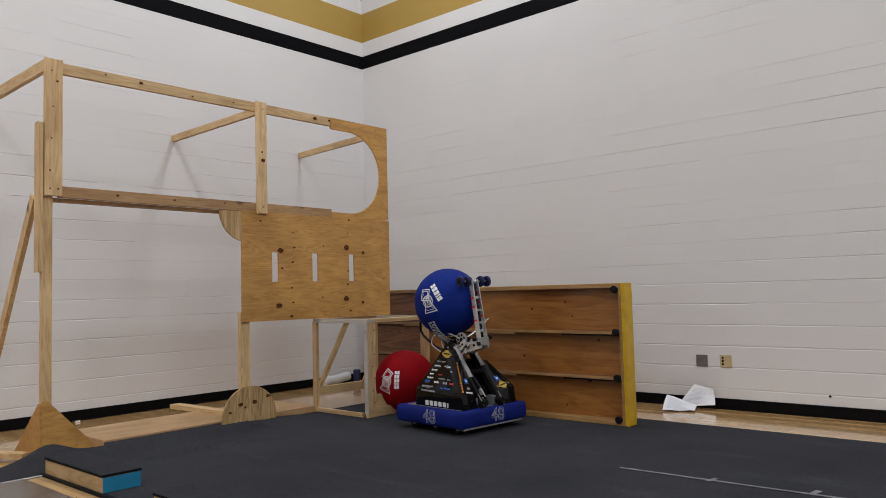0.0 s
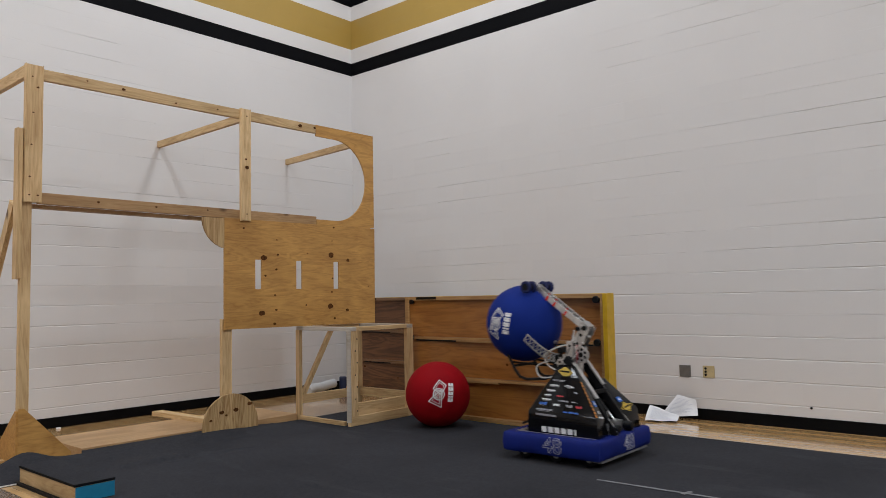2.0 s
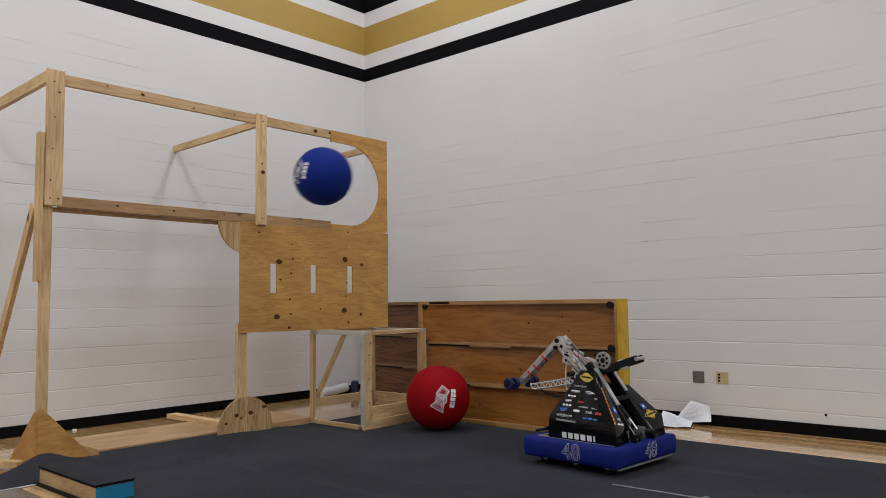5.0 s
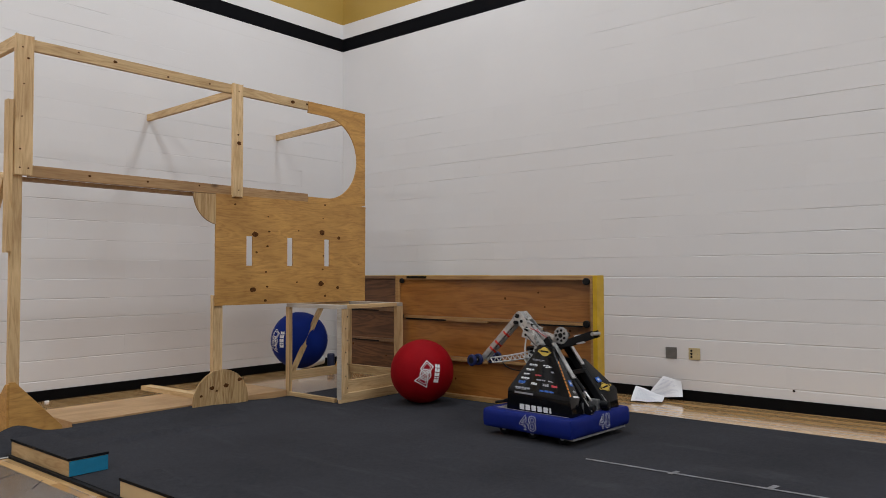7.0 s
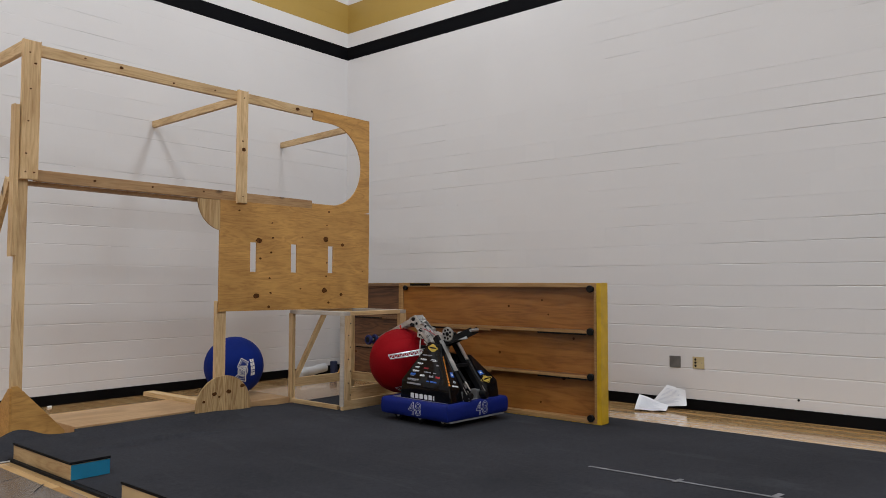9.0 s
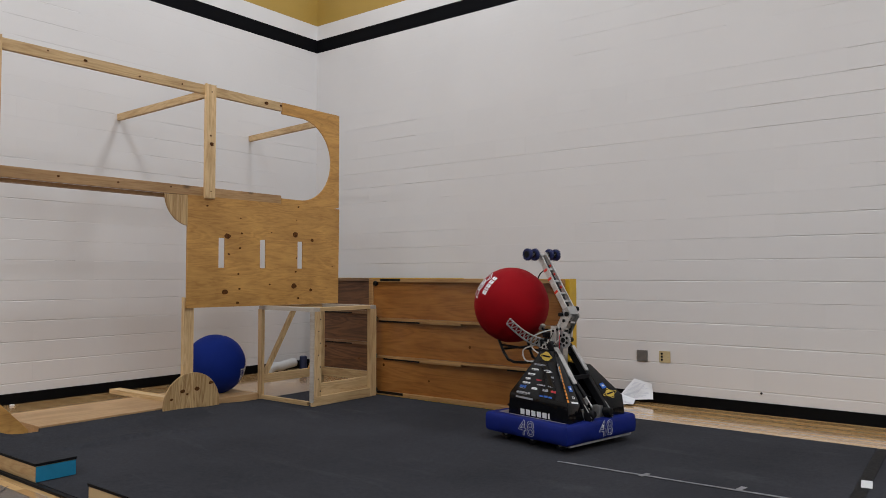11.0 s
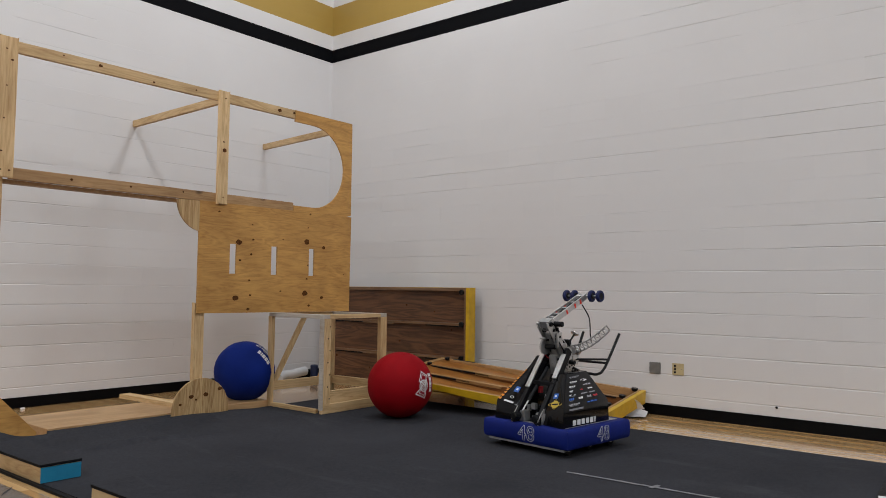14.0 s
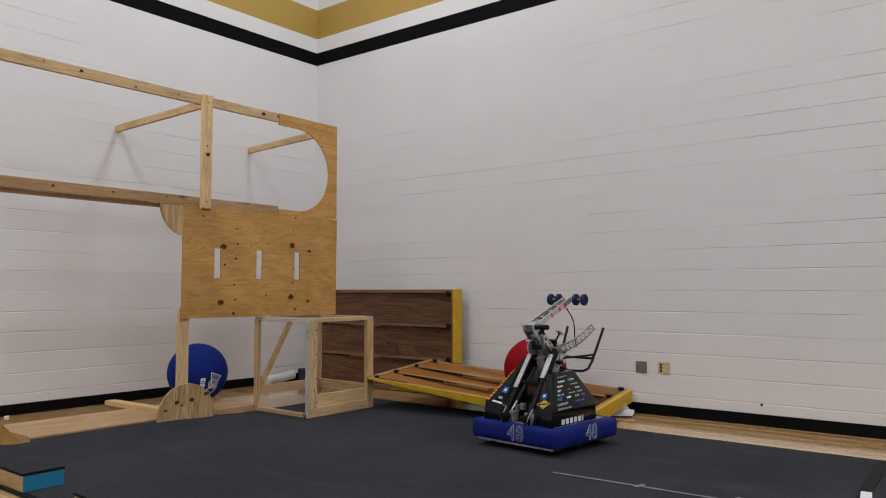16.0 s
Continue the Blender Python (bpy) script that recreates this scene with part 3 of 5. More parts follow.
# ---------------------------------------------------------------- the open box frame of the low goal
def low_goal():
    g = thing("box_frame", "open box frame of pine two-by-fours with whitewashed top rails", "frame", at=Matrix.Identity(4))
    x0, x1, y0, y1, h = -2.305, -1.425, -2.485, -1.665, 0.945
    w, d = 0.038, 0.089
    # posts
    lumber(g, "post_facing", (x0 + 0.006, y0 + 0.0225, 0.04), (x0 + 0.006, y0 + 0.0225, h - w), 0.012, 0.045, "grey_pine", up=(0, 1, 0))
    lumber(g, "post", (x0 + 0.0125 + d / 2, y0 + w / 2 + 0.002, 0.09), (x0 + 0.0125 + d / 2, y0 + w / 2 + 0.002, h - w), d, w, "pine_z", up=(0, 1, 0))
    lumber(g, "post", (x1 - d / 2, y0 + w / 2, 0.0), (x1 - d / 2, y0 + w / 2, h - w), d, w, "pine_z", up=(0, 1, 0))
    lumber(g, "post", (x0 + w / 2, y1 - w / 2, 0.0), (x0 + w / 2, y1 - w / 2, h - w), w, w * 1.3, "pine_z", up=(0, 1, 0))
    lumber(g, "post", (x1 - d / 2, y1 - w / 2, 0.0), (x1 - d / 2, y1 - w / 2, h - w), d, w, "pine_z", up=(0, 1, 0))
    lumber(g, "inner_post", (x0 + 0.20, y0 + 0.16, 0.09), (x0 + 0.17, y0 + 0.16, h - w), 0.02, 0.05, "pine_z", up=(0, 1, 0))
    # top rails
    lumber(g, "top_rail", (x0 + d / 2, y0, h - w / 2), (x0 + d / 2, y1, h - w / 2), d, w, "grey_pine")
    lumber(g, "top_rail", (x1 - d / 2, y0, h - w / 2), (x1 - d / 2, y1, h - w / 2), d, w, "grey_pine")
    lumber(g, "top_rail", (x0 + d, y0 + d / 2, h - w / 2), (x1 - d, y0 + d / 2, h - w / 2), d, w, "pine")
    lumber(g, "top_rail", (x0 + d, y1 - d / 2, h - w / 2), (x1 - d, y1 - d / 2, h - w / 2), d, w, "pine")
    # bottom rails
    lumber(g, "bottom_rail", (x0 + w / 2 + 0.001, y0 + d, 0.02), (x0 + w / 2 + 0.001, y1 - w, 0.02), w, 0.04, "pine_y")
    lumber(g, "bottom_rail", (x0 + 0.002, y0 + w / 2, 0.045), (x1 - d, y0 + w / 2, 0.045), w, d, "pine")
    lumber(g, "side_board", (x0 + d + w, y0 + w + 0.025, 0.135), (x1 - 0.02, y0 + w + 0.025, 0.135), w, 0.14, "pine", "board behind the rail")
    lumber(g, "bottom_rail", (x0 + w, y1 - w / 2, 0.20), (x1 - d, y1 - w / 2, 0.20), w, d, "pine")
    lumber(g, "bottom_rail", (x1 - w / 2, y0 + w, 0.20), (x1 - w / 2, y1 - w, 0.20), w, d, "pine_y")
    lumber(g, "diagonal_brace", (x0 + 0.055, y1 - 0.018, 0.22), (x0 + 0.46, y1 - 0.018, h - w), 0.034, 0.042, "pine_z", up=(1, 0, 0))
    part("gusset", bm_prism(bmesh.new(), [(x1 - 0.25, 0.245), (x1 - 0.07, 0.245), (x1 - 0.10, 0.54)], y1 - 0.058, y1 - 0.04), M["ply"], g, "triangular plywood gusset")
    bm = bmesh.new()
    for k in range(7):
        z = 0.14 + 0.115 * k
        bm_disc(bm, (x0 + w + d / 2 + 0.012 * (-1) ** k, y0 + 0.0005, z), (0, 1, 0), 0.007, 0.003, 8)
    tagged(part("screws", bm, M["dark_metal"], g), kind="stuff")
    return g


low_goal()


# ---------------------------------------------------------------- stage risers stood on edge
PL, PH, PT = 2.41, 1.219, 0.13


TAPER = 0.105


def riser(name_label, deck_mat, rib_mat):
    """Local: x = 0 is the ribbed underside (it looks to -x), y runs along, z up from the lower edge. The ribs taper towards +y, built square to the deck and then sheared flat in front."""
    p = thing("stage_riser", name_label, "stage riser", "stage risers on edge")
    h = PL / 2

    def front(y):
        return TAPER * (y + h) / PL

    def tapered(y0, y1, z0, z1, back, off=0.0):
        """A board whose front follows the taper; back: its depth's end, or its own thickness when negative."""
        bm = bmesh.new()
        vs = []
        for y in (y0, y1):
            xf = front(y) + off
            xb = back if back > 0 else xf - back
            vs.append([bm.verts.new((x, y, z)) for x, z in ((xf, z0), (xb, z0), (xb, z1), (xf, z1))])
        for k in range(4):
            bm.faces.new((vs[0][k], vs[0][(k + 1) % 4], vs[1][(k + 1) % 4], vs[1][k]))
        bm.faces.new(vs[0][::-1])
        bm.faces.new(vs[1])
        bmesh.ops.recalc_face_normals(bm, faces=bm.faces)
        bmesh.ops.bevel(bm, geom=bm.edges[:], offset=0.0018, segments=1, affect="EDGES")
        return bm
    part("deck", one_box((0.116, -h + 0.03, 0.02), (0.128, h - 0.03, PH - 0.02), 0.002), M[deck_mat], p, "plywood deck seen from its underside")
    for z0, z1 in ((0.0, 0.036), (PH - 0.036, PH)):
        part("edge_rail", tapered(-h + 0.04, h - 0.04, z0, z1, PT), M[rib_mat], p)
    for z0, z1 in ((-0.004, 0.0), (PH, PH + 0.004)):
        part("painted_edge", tapered(-h + 0.002, h - 0.002, z0, z1, PT - 0.001, 0.001), M["yellow"], p, "worn yellow painted edge")
    part("end_rail", one_box((0, -h, -0.003), (PT, -h + 0.04, PH + 0.003), 0.004), M["yellow"], p, "yellow painted end rail")
    part("end_rail", one_box((TAPER, h - 0.04, -0.003), (PT, h, PH + 0.003), 0.004), M[rib_mat], p, "bare wooden end rail")
    part("end_lining", one_box((-0.002, -h + 0.041, 0.037), (0.1155, -h + 0.062, PH - 0.037), 0.002), M[rib_mat], p)
    part("end_lining", one_box((TAPER - 0.002, h - 0.062, 0.037), (0.1155, h - 0.041, PH - 0.037), 0.002), M[rib_mat], p)
    for z in (0.40, 0.795):
        rib = part("rib", tapered(-h + 0.063, h - 0.063, z - 0.018, z + 0.010, 0.1155, 0.004), M["rib_side" if deck_mat == "ply_dark" else deck_mat], p, "dark-sided tapered rib")
        part("rib_edge", tapered(-h + 0.063, h - 0.063, z - 0.017, z + 0.009, -0.0028, 0.001), M[rib_mat], rib, "paler sawn edge")
        part("rib_doubler", tapered(-0.02, 0.50, z - 0.034, z - 0.0185, -0.03), M[rib_mat], p, "short pale doubler under the rib")
    for z in (0.045, 0.40, 0.795, PH - 0.05):
        part("leg_socket", bm_disc(bmesh.new(), (front(-h + 0.10) - 0.004, -h + 0.10, z), (1, 0, 0), 0.032, 0.03, 16, 0.004), M["dark_metal"], p, "round black leg socket")
        part("leg_socket", bm_disc(bmesh.new(), (front(h - 0.10) - 0.004, h - 0.10, z), (1, 0, 0), 0.026, 0.03, 16, 0.004), M["dark_metal"], p, "round black leg socket")
    for z, y0, y1, off in ((0.02, 0.72, 1.08, -0.004), (0.374, 0.34, 1.0, 0.006), (0.769, 0.34, 1.06, 0.006), (PH - 0.018, 0.76, 1.04, -0.004)):
        part("steel_angle", tapered(y0, y1, z - 0.008, z + (0.018 if off < 0 else 0.007), -0.016, off), M["dark_metal"], p, "short dark bar")
    # dark bars added in place of the shadow under each rib
    for z in (0.40, 0.795):
        part("steel_angle", tapered(-h + 0.15, -0.55, z - 0.032, z - 0.0185, -0.015, 0.006), M["dark_metal"], p, "dark bar standing in for shadow along the rib")
    bm = bmesh.new()
    rng = random.Random(8)
    for k in range(9):
        bm_disc(bm, (0.1155, rng.uniform(-h + 0.2, h - 0.2), rng.uniform(0.1, 1.1)), (1, 0, 0), rng.uniform(0.008, 0.02), 0.002, 9)
    tagged(part("knot_marks", bm, M["knot"], p), kind="stuff")
    # the rib edges lie in one plane; the deck runs up to them towards +y
    for ob in list(p.children) + [c for q in p.children for c in q.children]:
        for v in ob.data.vertices:
            v.co.x -= front(v.co.y)
    return p


STAND = pose(-1.36, -3.522, 0.004)
falling_riser = riser("ribbed plywood stage riser with yellow edges, on its long edge", "ply_dark", "rib")
falling_riser.matrix_world = STAND
back_riser = riser("darker aged stage riser leaning on edge against the block wall", "ply_old", "rib_old")
back_riser.matrix_world = pose(-0.27, -1.485, 0.004)


# ---------------------------------------------------------------- wall plates, papers and small things
def wall_plate(name, label, y, z, w, mat, holes):
    t = thing(name, label, "wall plate", at=pose(0, y, z))
    part("cover_plate", one_box((-0.009, -w / 2, -w / 2), (-0.001, w / 2, w / 2), 0.003), M[mat], t)
    for hy, hz, r in holes:
        part("socket", bm_disc(bmesh.new(), (-0.0095, hy, hz), (1, 0, 0), r, 0.004, 12), M["black"], t, "dark socket")
    for s in (-1, 1):
        part("screw", bm_disc(bmesh.new(), (-0.0095, 0.035 * s, 0.0), (1, 0, 0), 0.004, 0.003, 8), M["steel_plate"], t)


wall_plate("blank_plate", "square brushed steel blank plate on the block wall", -4.82, 0.449, 0.114, "steel_plate", [])
wall_plate("outlet_plate", "square ivory outlet plate with three dark sockets on the block wall", -5.055, 0.453, 0.114, "ivory", [(0.028, 0.03, 0.011), (0.028, 0.0, 0.011), (0.028, -0.03, 0.011)])
anchor = thing("wall_anchor", "small dark broken anchor in the block wall", "wall anchor", at=pose(0, -5.96, 0.18))
part("plug", bm_disc(bmesh.new(), (-0.004, 0, 0), (1, 0, 0), 0.011, 0.01, 9, 0.002), M["dark_metal"], anchor)


def sheet_of_paper(label, pts, seed):
    """A bent sheet over four corners, with print on it."""
    t = thing("paper_sheet", label, "paper", "papers on the floor", at=Matrix.Identity(4))
    rng = random.Random(seed)
    a, b, c, d = [Vector(p) for p in pts]
    n = 10
    nrm = (b - a).cross(d - a).normalized()

    def at(u, v, lift=0.0):
        p = (a * (1 - u) + b * u) * (1 - v) + (d * (1 - u) + c * u) * v
        return p + nrm * (0.012 * math.sin(u * 4.2 + seed) * math.sin(v * 3.1) + 0.004 * math.sin(9 * u + 5 * v) + lift)
    bm = bmesh.new()
    g = [[bm.verts.new(at(i / n, j / n)) for i in range(n + 1)] for j in range(n + 1)]
    for j in range(n):
        for i in range(n):
            bm.faces.new((g[j][i], g[j][i + 1], g[j + 1][i + 1], g[j + 1][i]))
    r = bmesh.ops.extrude_face_region(bm, geom=bm.faces[:])
    for v in r["geom"]:
        if isinstance(v, bmesh.types.BMVert):
            v.co += nrm * 0.0006
    part("sheet", bm, M["paper"], t, smooth=True)
    bm = bmesh.new()
    for side in (-0.0012, 0.0018):
        for k in range(13):
            v0 = 0.12 + k * 0.06
            u1 = rng.uniform(0.55, 0.88)
            m = 6
            lo = [bm.verts.new(at(0.12 + (u1 - 0.12) * q / m, v0, side)) for q in range(m + 1)]
            hi = [bm.verts.new(at(0.12 + (u1 - 0.12) * q / m, v0 + 0.016, side)) for q in range(m + 1)]
            for q in range(m):
                bm.faces.new((lo[q], lo[q + 1], hi[q + 1], hi[q]))
    part("print_lines", bm, M["ink"], t, "rows of unreadable print")
    return t


F1 = FLOOR + 0.02
upright_sheet = sheet_of_paper("white printed sheet, bent upright against the wall base", [(-0.17, -4.62, F1 + 0.0), (-0.10, -4.97, F1 + 0.03), (-0.03, -4.93, F1 + 0.17), (-0.07, -4.76, F1 + 0.215)], 1)
sheet_of_paper("white printed sheet lying folded on the gym floor", [(-0.42, -4.58, F1 - 0.005), (-0.31, -4.85, F1 - 0.005), (-0.13, -4.80, F1 + 0.02), (-0.20, -4.53, F1 + 0.115)], 2)

roll = thing("canvas_bundle", "rolled white canvas bundle lying by the wall behind the box frame", "cloth", at=Matrix.Identity(4))
bm = bmesh.new()
bm_rod(bm, [(-1.02, -0.24, 0.05), (-0.9, -0.2, 0.075), (-0.75, -0.17, 0.07), (-0.62, -0.15, 0.085), (-0.5, -0.14, 0.095)], 0.058, 14)
part("roll", bm, M["white_cloth"], roll, smooth=True)
mat_roll = thing("rolled_mat", "dark navy vinyl mat standing rolled in the corner", "mat", at=pose(-0.36, -0.16, FLOOR))
part("roll", bm_disc(bmesh.new(), (0, 0, 0.09), (0, 0, 1), 0.05, 0.18, 20, 0.01), M["mat"], mat_roll, smooth=True)

scrap = thing("paper_scrap", "tiny crumpled white scrap on the floor by the wall base", "scrap", at=pose(-4.02, -0.10, FLOOR))
part("crumple", bm_box(bmesh.new(), (-0.022, -0.010, 0.0), (0.022, 0.010, 0.018), 0.007), M["paper"], scrap)


# ---------------------------------------------------------------- carpet-topped blocks at the carpet's edge
def carpet_block(label, x0, x1, y0, y1, h, blue, core):
    t = thing("carpet_topped_block", label, "block", "carpet-topped blocks", at=Matrix.Identity(4))
    part("wooden_core", one_box((x0, y0, 0.001), (x1, y1, h), 0.003), M[core], t)
    part("carpet_top", one_box((x0 - 0.004, y0 - 0.004, h), (x1 + 0.004, y1 + 0.004, h + 0.016), 0.003), M["carpet"], t, "carpet strip with a black cut edge")
    part("cut_edge", one_box((x0 - 0.007, y0 - 0.007, h + 0.0005), (x0 - 0.0045, y1, h + 0.0165)), M["black_tape"], t, "black cut edge")
    part("cut_edge", one_box((x0 - 0.004, y0 - 0.0075, h + 0.0005), (x1 + 0.004, y0 - 0.0045, h + 0.0165)), M["black_tape"], t, "black cut edge")
    if blue:
        part("taped_end", one_box((x0 + 0.002, y0 - 0.004, 0.002), (x1 + 0.002, y0 - 0.001, h - 0.003), 0.001), M["blue_tape"], t, "end wrapped in bright blue tape")


carpet_block("pine block topped with grey carpet, its end taped bright blue", -5.115, -4.872, -3.11, -2.22, 0.098, True, "pine_y")
carpet_block("longer pine block topped with grey carpet at the carpet's edge", -5.112, -4.82, -6.2, -3.75, 0.092, False, "cream")
edge = thing("carpet_edge_strip", "black bound edge of the carpet beside the blocks", "edging", at=Matrix.Identity(4))
part("binding", one_box((-5.145, -7.0, FLOOR), (-5.1205, -2.2, 0.005), 0.001), M["black_tape"], edge)
sheet = thing("plastic_sheet", "clear plastic sheet lying on the floor beside the carpet", "plastic sheet", at=Matrix.Identity(4))
part("film", one_box((-6.2, -4.4, FLOOR + 0.004), (-5.26, -2.25, FLOOR + 0.010), 0.002), M["sheet"], sheet)
for k, (x, y, a, n) in enumerate(((-5.33, -2.78, 24, 0.07), (-5.52, -2.52, 68, 0.05), (-5.30, -3.12, 52, 0.09))):
    part("dark_scuff", one_box((-n, -0.0035, 0), (n, 0.0035, 0.001)), M["black_tape"], sheet, "dark scuff on the sheet").matrix_basis = pose(x, y, FLOOR + 0.0105, 0, 0, a)
part("pale_border", one_box((-6.2, -2.25, FLOOR + 0.004), (-5.13, -2.21, FLOOR + 0.012), 0.001), M["white_tape"], sheet, "pale taped border")

# ---------------------------------------------------------------- the balls
BR = 0.305


def ball(label, mat):
    """A cloth-covered exercise ball; its printed mark looks to local -y, z up."""
    b = thing("exercise_ball", label, "ball", "large practice balls")
    bm = bmesh.new()
    bmesh.ops.create_uvsphere(bm, u_segments=64, v_segments=40, radius=BR)
    for v in bm.verts:
        d = v.co.normalized()
        lon = math.atan2(d.y, d.x)
        k = (lon / math.tau * 6) % 1.0
        seam = min(k, 1 - k) * math.tau / 6 * max(0.05, math.hypot(d.x, d.y)) * BR
        v.co = d * (BR - 0.0035 * math.exp(-(seam / 0.008) ** 2) + 0.0015 * noise.noise(d * 4))
    part("cover", bm, mat, b, "sewn nylon cover", True)

    def on(u, w, lift=0.0025):
        """A point of the ball's skin from metres right and up of the mark's middle, seen from -y."""
        a, e = u / BR, w / BR
        r = BR + lift
        return Vector((r * math.sin(a) * math.cos(e), -r * math.cos(a) * math.cos(e), r * math.sin(e)))

    def stroke(bm, pts, wid):
        for (ax, ay), (bx, by) in zip(pts, pts[1:]):
            n = max(1, int(math.hypot(bx - ax, by - ay) / 0.02))
            d = Vector((bx - ax, by - ay)).normalized() * wid / 2
            ex, ey = d.x, d.y
            ax2, ay2, bx2, by2 = ax - ex, ay - ey, bx + ex, by + ey
            rows = []
            for k in range(n + 1):
                x, y = ax2 + (bx2 - ax2) * k / n, ay2 + (by2 - ay2) * k / n
                rows.append((bm.verts.new(on(x - d.y, y + d.x)), bm.verts.new(on(x + d.y, y - d.x))))
            for p, q in zip(rows, rows[1:]):
                bm.faces.new((p[0], q[0], q[1], p[1]))
    tri = [(-0.112, -0.075), (0.012, -0.125), (0.000, 0.03), (-0.112, -0.075)]
    sq = [(-0.072, 0.040), (-0.022, 0.122), (0.048, 0.075), (0.0, -0.008), (-0.072, 0.040)]
    ring = [(-0.018 + 0.05 * math.cos(k * math.tau / 18), -0.008 + 0.05 * math.sin(k * math.tau / 18)) for k in range(19)]

    def inner(pts, f):
        cx, cy = sum(p[0] for p in pts[:-1]) / (len(pts) - 1), sum(p[1] for p in pts[:-1]) / (len(pts) - 1)
        return [(cx + (x - cx) * f, cy + (y - cy) * f) for x, y in pts]
    for pts, f, what in ((tri, 0.58, "white triangle outline"), (ring, 0.68, "white ring"), (sq, 0.64, "white square outline")):
        bm = bmesh.new()
        stroke(bm, pts, 0.0085)
        stroke(bm, inner(pts, f), 0.0045)
        part("printed_mark", bm, M["white_print"], b, what)
    bm = bmesh.new()
    for k, hgt in enumerate((0.032, 0.014, 0.032, 0.032, 0.030)):
        w0 = -0.070 + (0.0, 0.039, 0.060, 0.099, 0.138)[k]
        for u0, u1 in ((0.068, 0.090), (0.094, 0.118)):
            vs = [on(u0, w0), on(u1, w0), on(u1, w0 + hgt), on(u0, w0 + hgt)]
            bm.faces.new([bm.verts.new(v) for v in vs])
        vs = [on(0.090, w0), on(0.094, w0), on(0.094, w0 + hgt * 0.45), on(0.090, w0 + hgt * 0.45)]
        bm.faces.new([bm.verts.new(v) for v in vs])
    part("printed_mark", bm, M["white_print"], b, "white bars")
    return b


red_ball = ball("large red cloth-covered exercise ball with a white mark", M["red_cover"])
blue_ball = ball("large blue cloth-covered exercise ball with a white mark", M["blue_cover"])


# ---------------------------------------------------------------- the robot
# local: x to its right, y ahead, z up; origin on the floor under its middle
SH = Vector((0, 0.07, 0.64))  # shoulder
RE = 0.375                     # shoulder to elbow
robot = thing("wheeled_robot", "wheeled robot with blue bumpers, black shells and silver catapult arm", "robot")
HB, Z0, Z1 = 0.412, 0.055, 0.209


def text_mesh(txt, size, outline):
    cu = bpy.data.curves.new("numerals", "FONT")
    cu.body, cu.size, cu.align_x, cu.align_y = txt, size, "CENTER", "CENTER"
    cu.fill_mode, cu.bevel_depth, cu.resolution_u = "NONE", outline, 3
    ob = new("tmp_text", cu)
    bpy.context.view_layer.update()
    me = bpy.data.meshes.new_from_object(ob.evaluated_get(bpy.context.evaluated_depsgraph_get()))
    bpy.data.objects.remove(ob)
    me.materials.clear()
    me.materials.append(M["white_print"])
    return me


def bumper_bm(length):
    """A stuffed cloth bumper along x, its outer face at -y, its ends mitred."""
    bm = bmesh.new()
    prof = [(0.0, 0.012), (-0.066, 0.010), (-0.077, 0.020), (-0.084, 0.046), (-0.087, 0.081), (-0.084, 0.116), (-0.077, 0.142), (-0.066, 0.152), (0.0, 0.152)]
    n = 28
    rings = []
    for k in range(n + 1):
        f = 2 * k / n - 1
        end = min(k, n - k)
        ring = []
        for y, z in prof:
            # mitred ends, the outer corner a little rounded
            half = length / 2 - 0.087 + min(-y, 0.081) - 0.0006
            wob = 0.0016 * noise.noise((f * 6, z * 20, length)) if y < -0.05 and end else 0.0
            ring.append(bm.verts.new((f * half, y + wob + (0.004 if end == 0 and y < -0.08 else 0), z + wob)))
        rings.append(ring)
    for a, b in zip(rings, rings[1:]):
        for i in range(len(prof)):
            j = (i + 1) % len(prof)
            bm.faces.new((a[i], a[j], b[j], b[i]))
    bm.faces.new(rings[0])
    bm.faces.new(rings[-1][::-1])
    return bm


NUM = text_mesh("48", 0.16, 0.0012)
for turn, length in ((0, 2 * HB), (180, 2 * HB), (90, 2 * HB), (-90, 2 * HB)):
    ln = 2 * HB
    off = HB - 0.087
    bmp = part("bumper", bumper_bm(ln), M["blue_cloth"], robot, "stuffed blue cloth bumper", True)
    a = radians(turn)
    bmp.matrix_basis = pose(math.sin(a) * off, -math.cos(a) * off, Z0 - 0.004, 0, 0, turn)
    n = new("team_number", NUM)
    n.parent = bmp
    n["label"] = "white outlined number"
    n.matrix_basis = pose(0.03, -0.0885, 0.082, 90, 0, 0)
    if turn == 0:
        part("bumper_backing", one_box((-ln / 2 + 0.05, -0.07, -0.004), (ln / 2 - 0.05, 0.0, 0.0105), 0.001), M["tape_line"], bmp, "pale backing edge under the cloth")

part("chassis", one_box((-0.33, -0.33, 0.085), (0.33, 0.33, 0.125), 0.004), M["black"], robot, "dark chassis plate")
part("chassis_rail", one_box((-0.335, -0.335, 0.125), (-0.285, 0.335, 0.205), 0.003), M["silver"], robot)
part("chassis_rail", one_box((0.285, -0.335, 0.125), (0.335, 0.335, 0.205), 0.003), M["silver"], robot)
part("chassis_rail", one_box((-0.284, -0.335, 0.125), (0.284, -0.295, 0.205), 0.003), M["silver"], robot)
part("chassis_rail", one_box((-0.284, 0.295, 0.125), (0.284, 0.335, 0.205), 0.003), M["silver"], robot)
for sx in (-0.30, 0.30):
    for sy in (-0.27, 0.0, 0.27):
        w = part("drive_wheel", bm_disc(bmesh.new(), (sx, sy, 0.051), (1, 0, 0), 0.0505, 0.036, 24, 0.005), M["black"], robot, "black treaded drive wheel")
        part("hub", bm_disc(bmesh.new(), (sx, sy, 0.051), (1, 0, 0), 0.022, 0.040, 12), M["silver"], w)


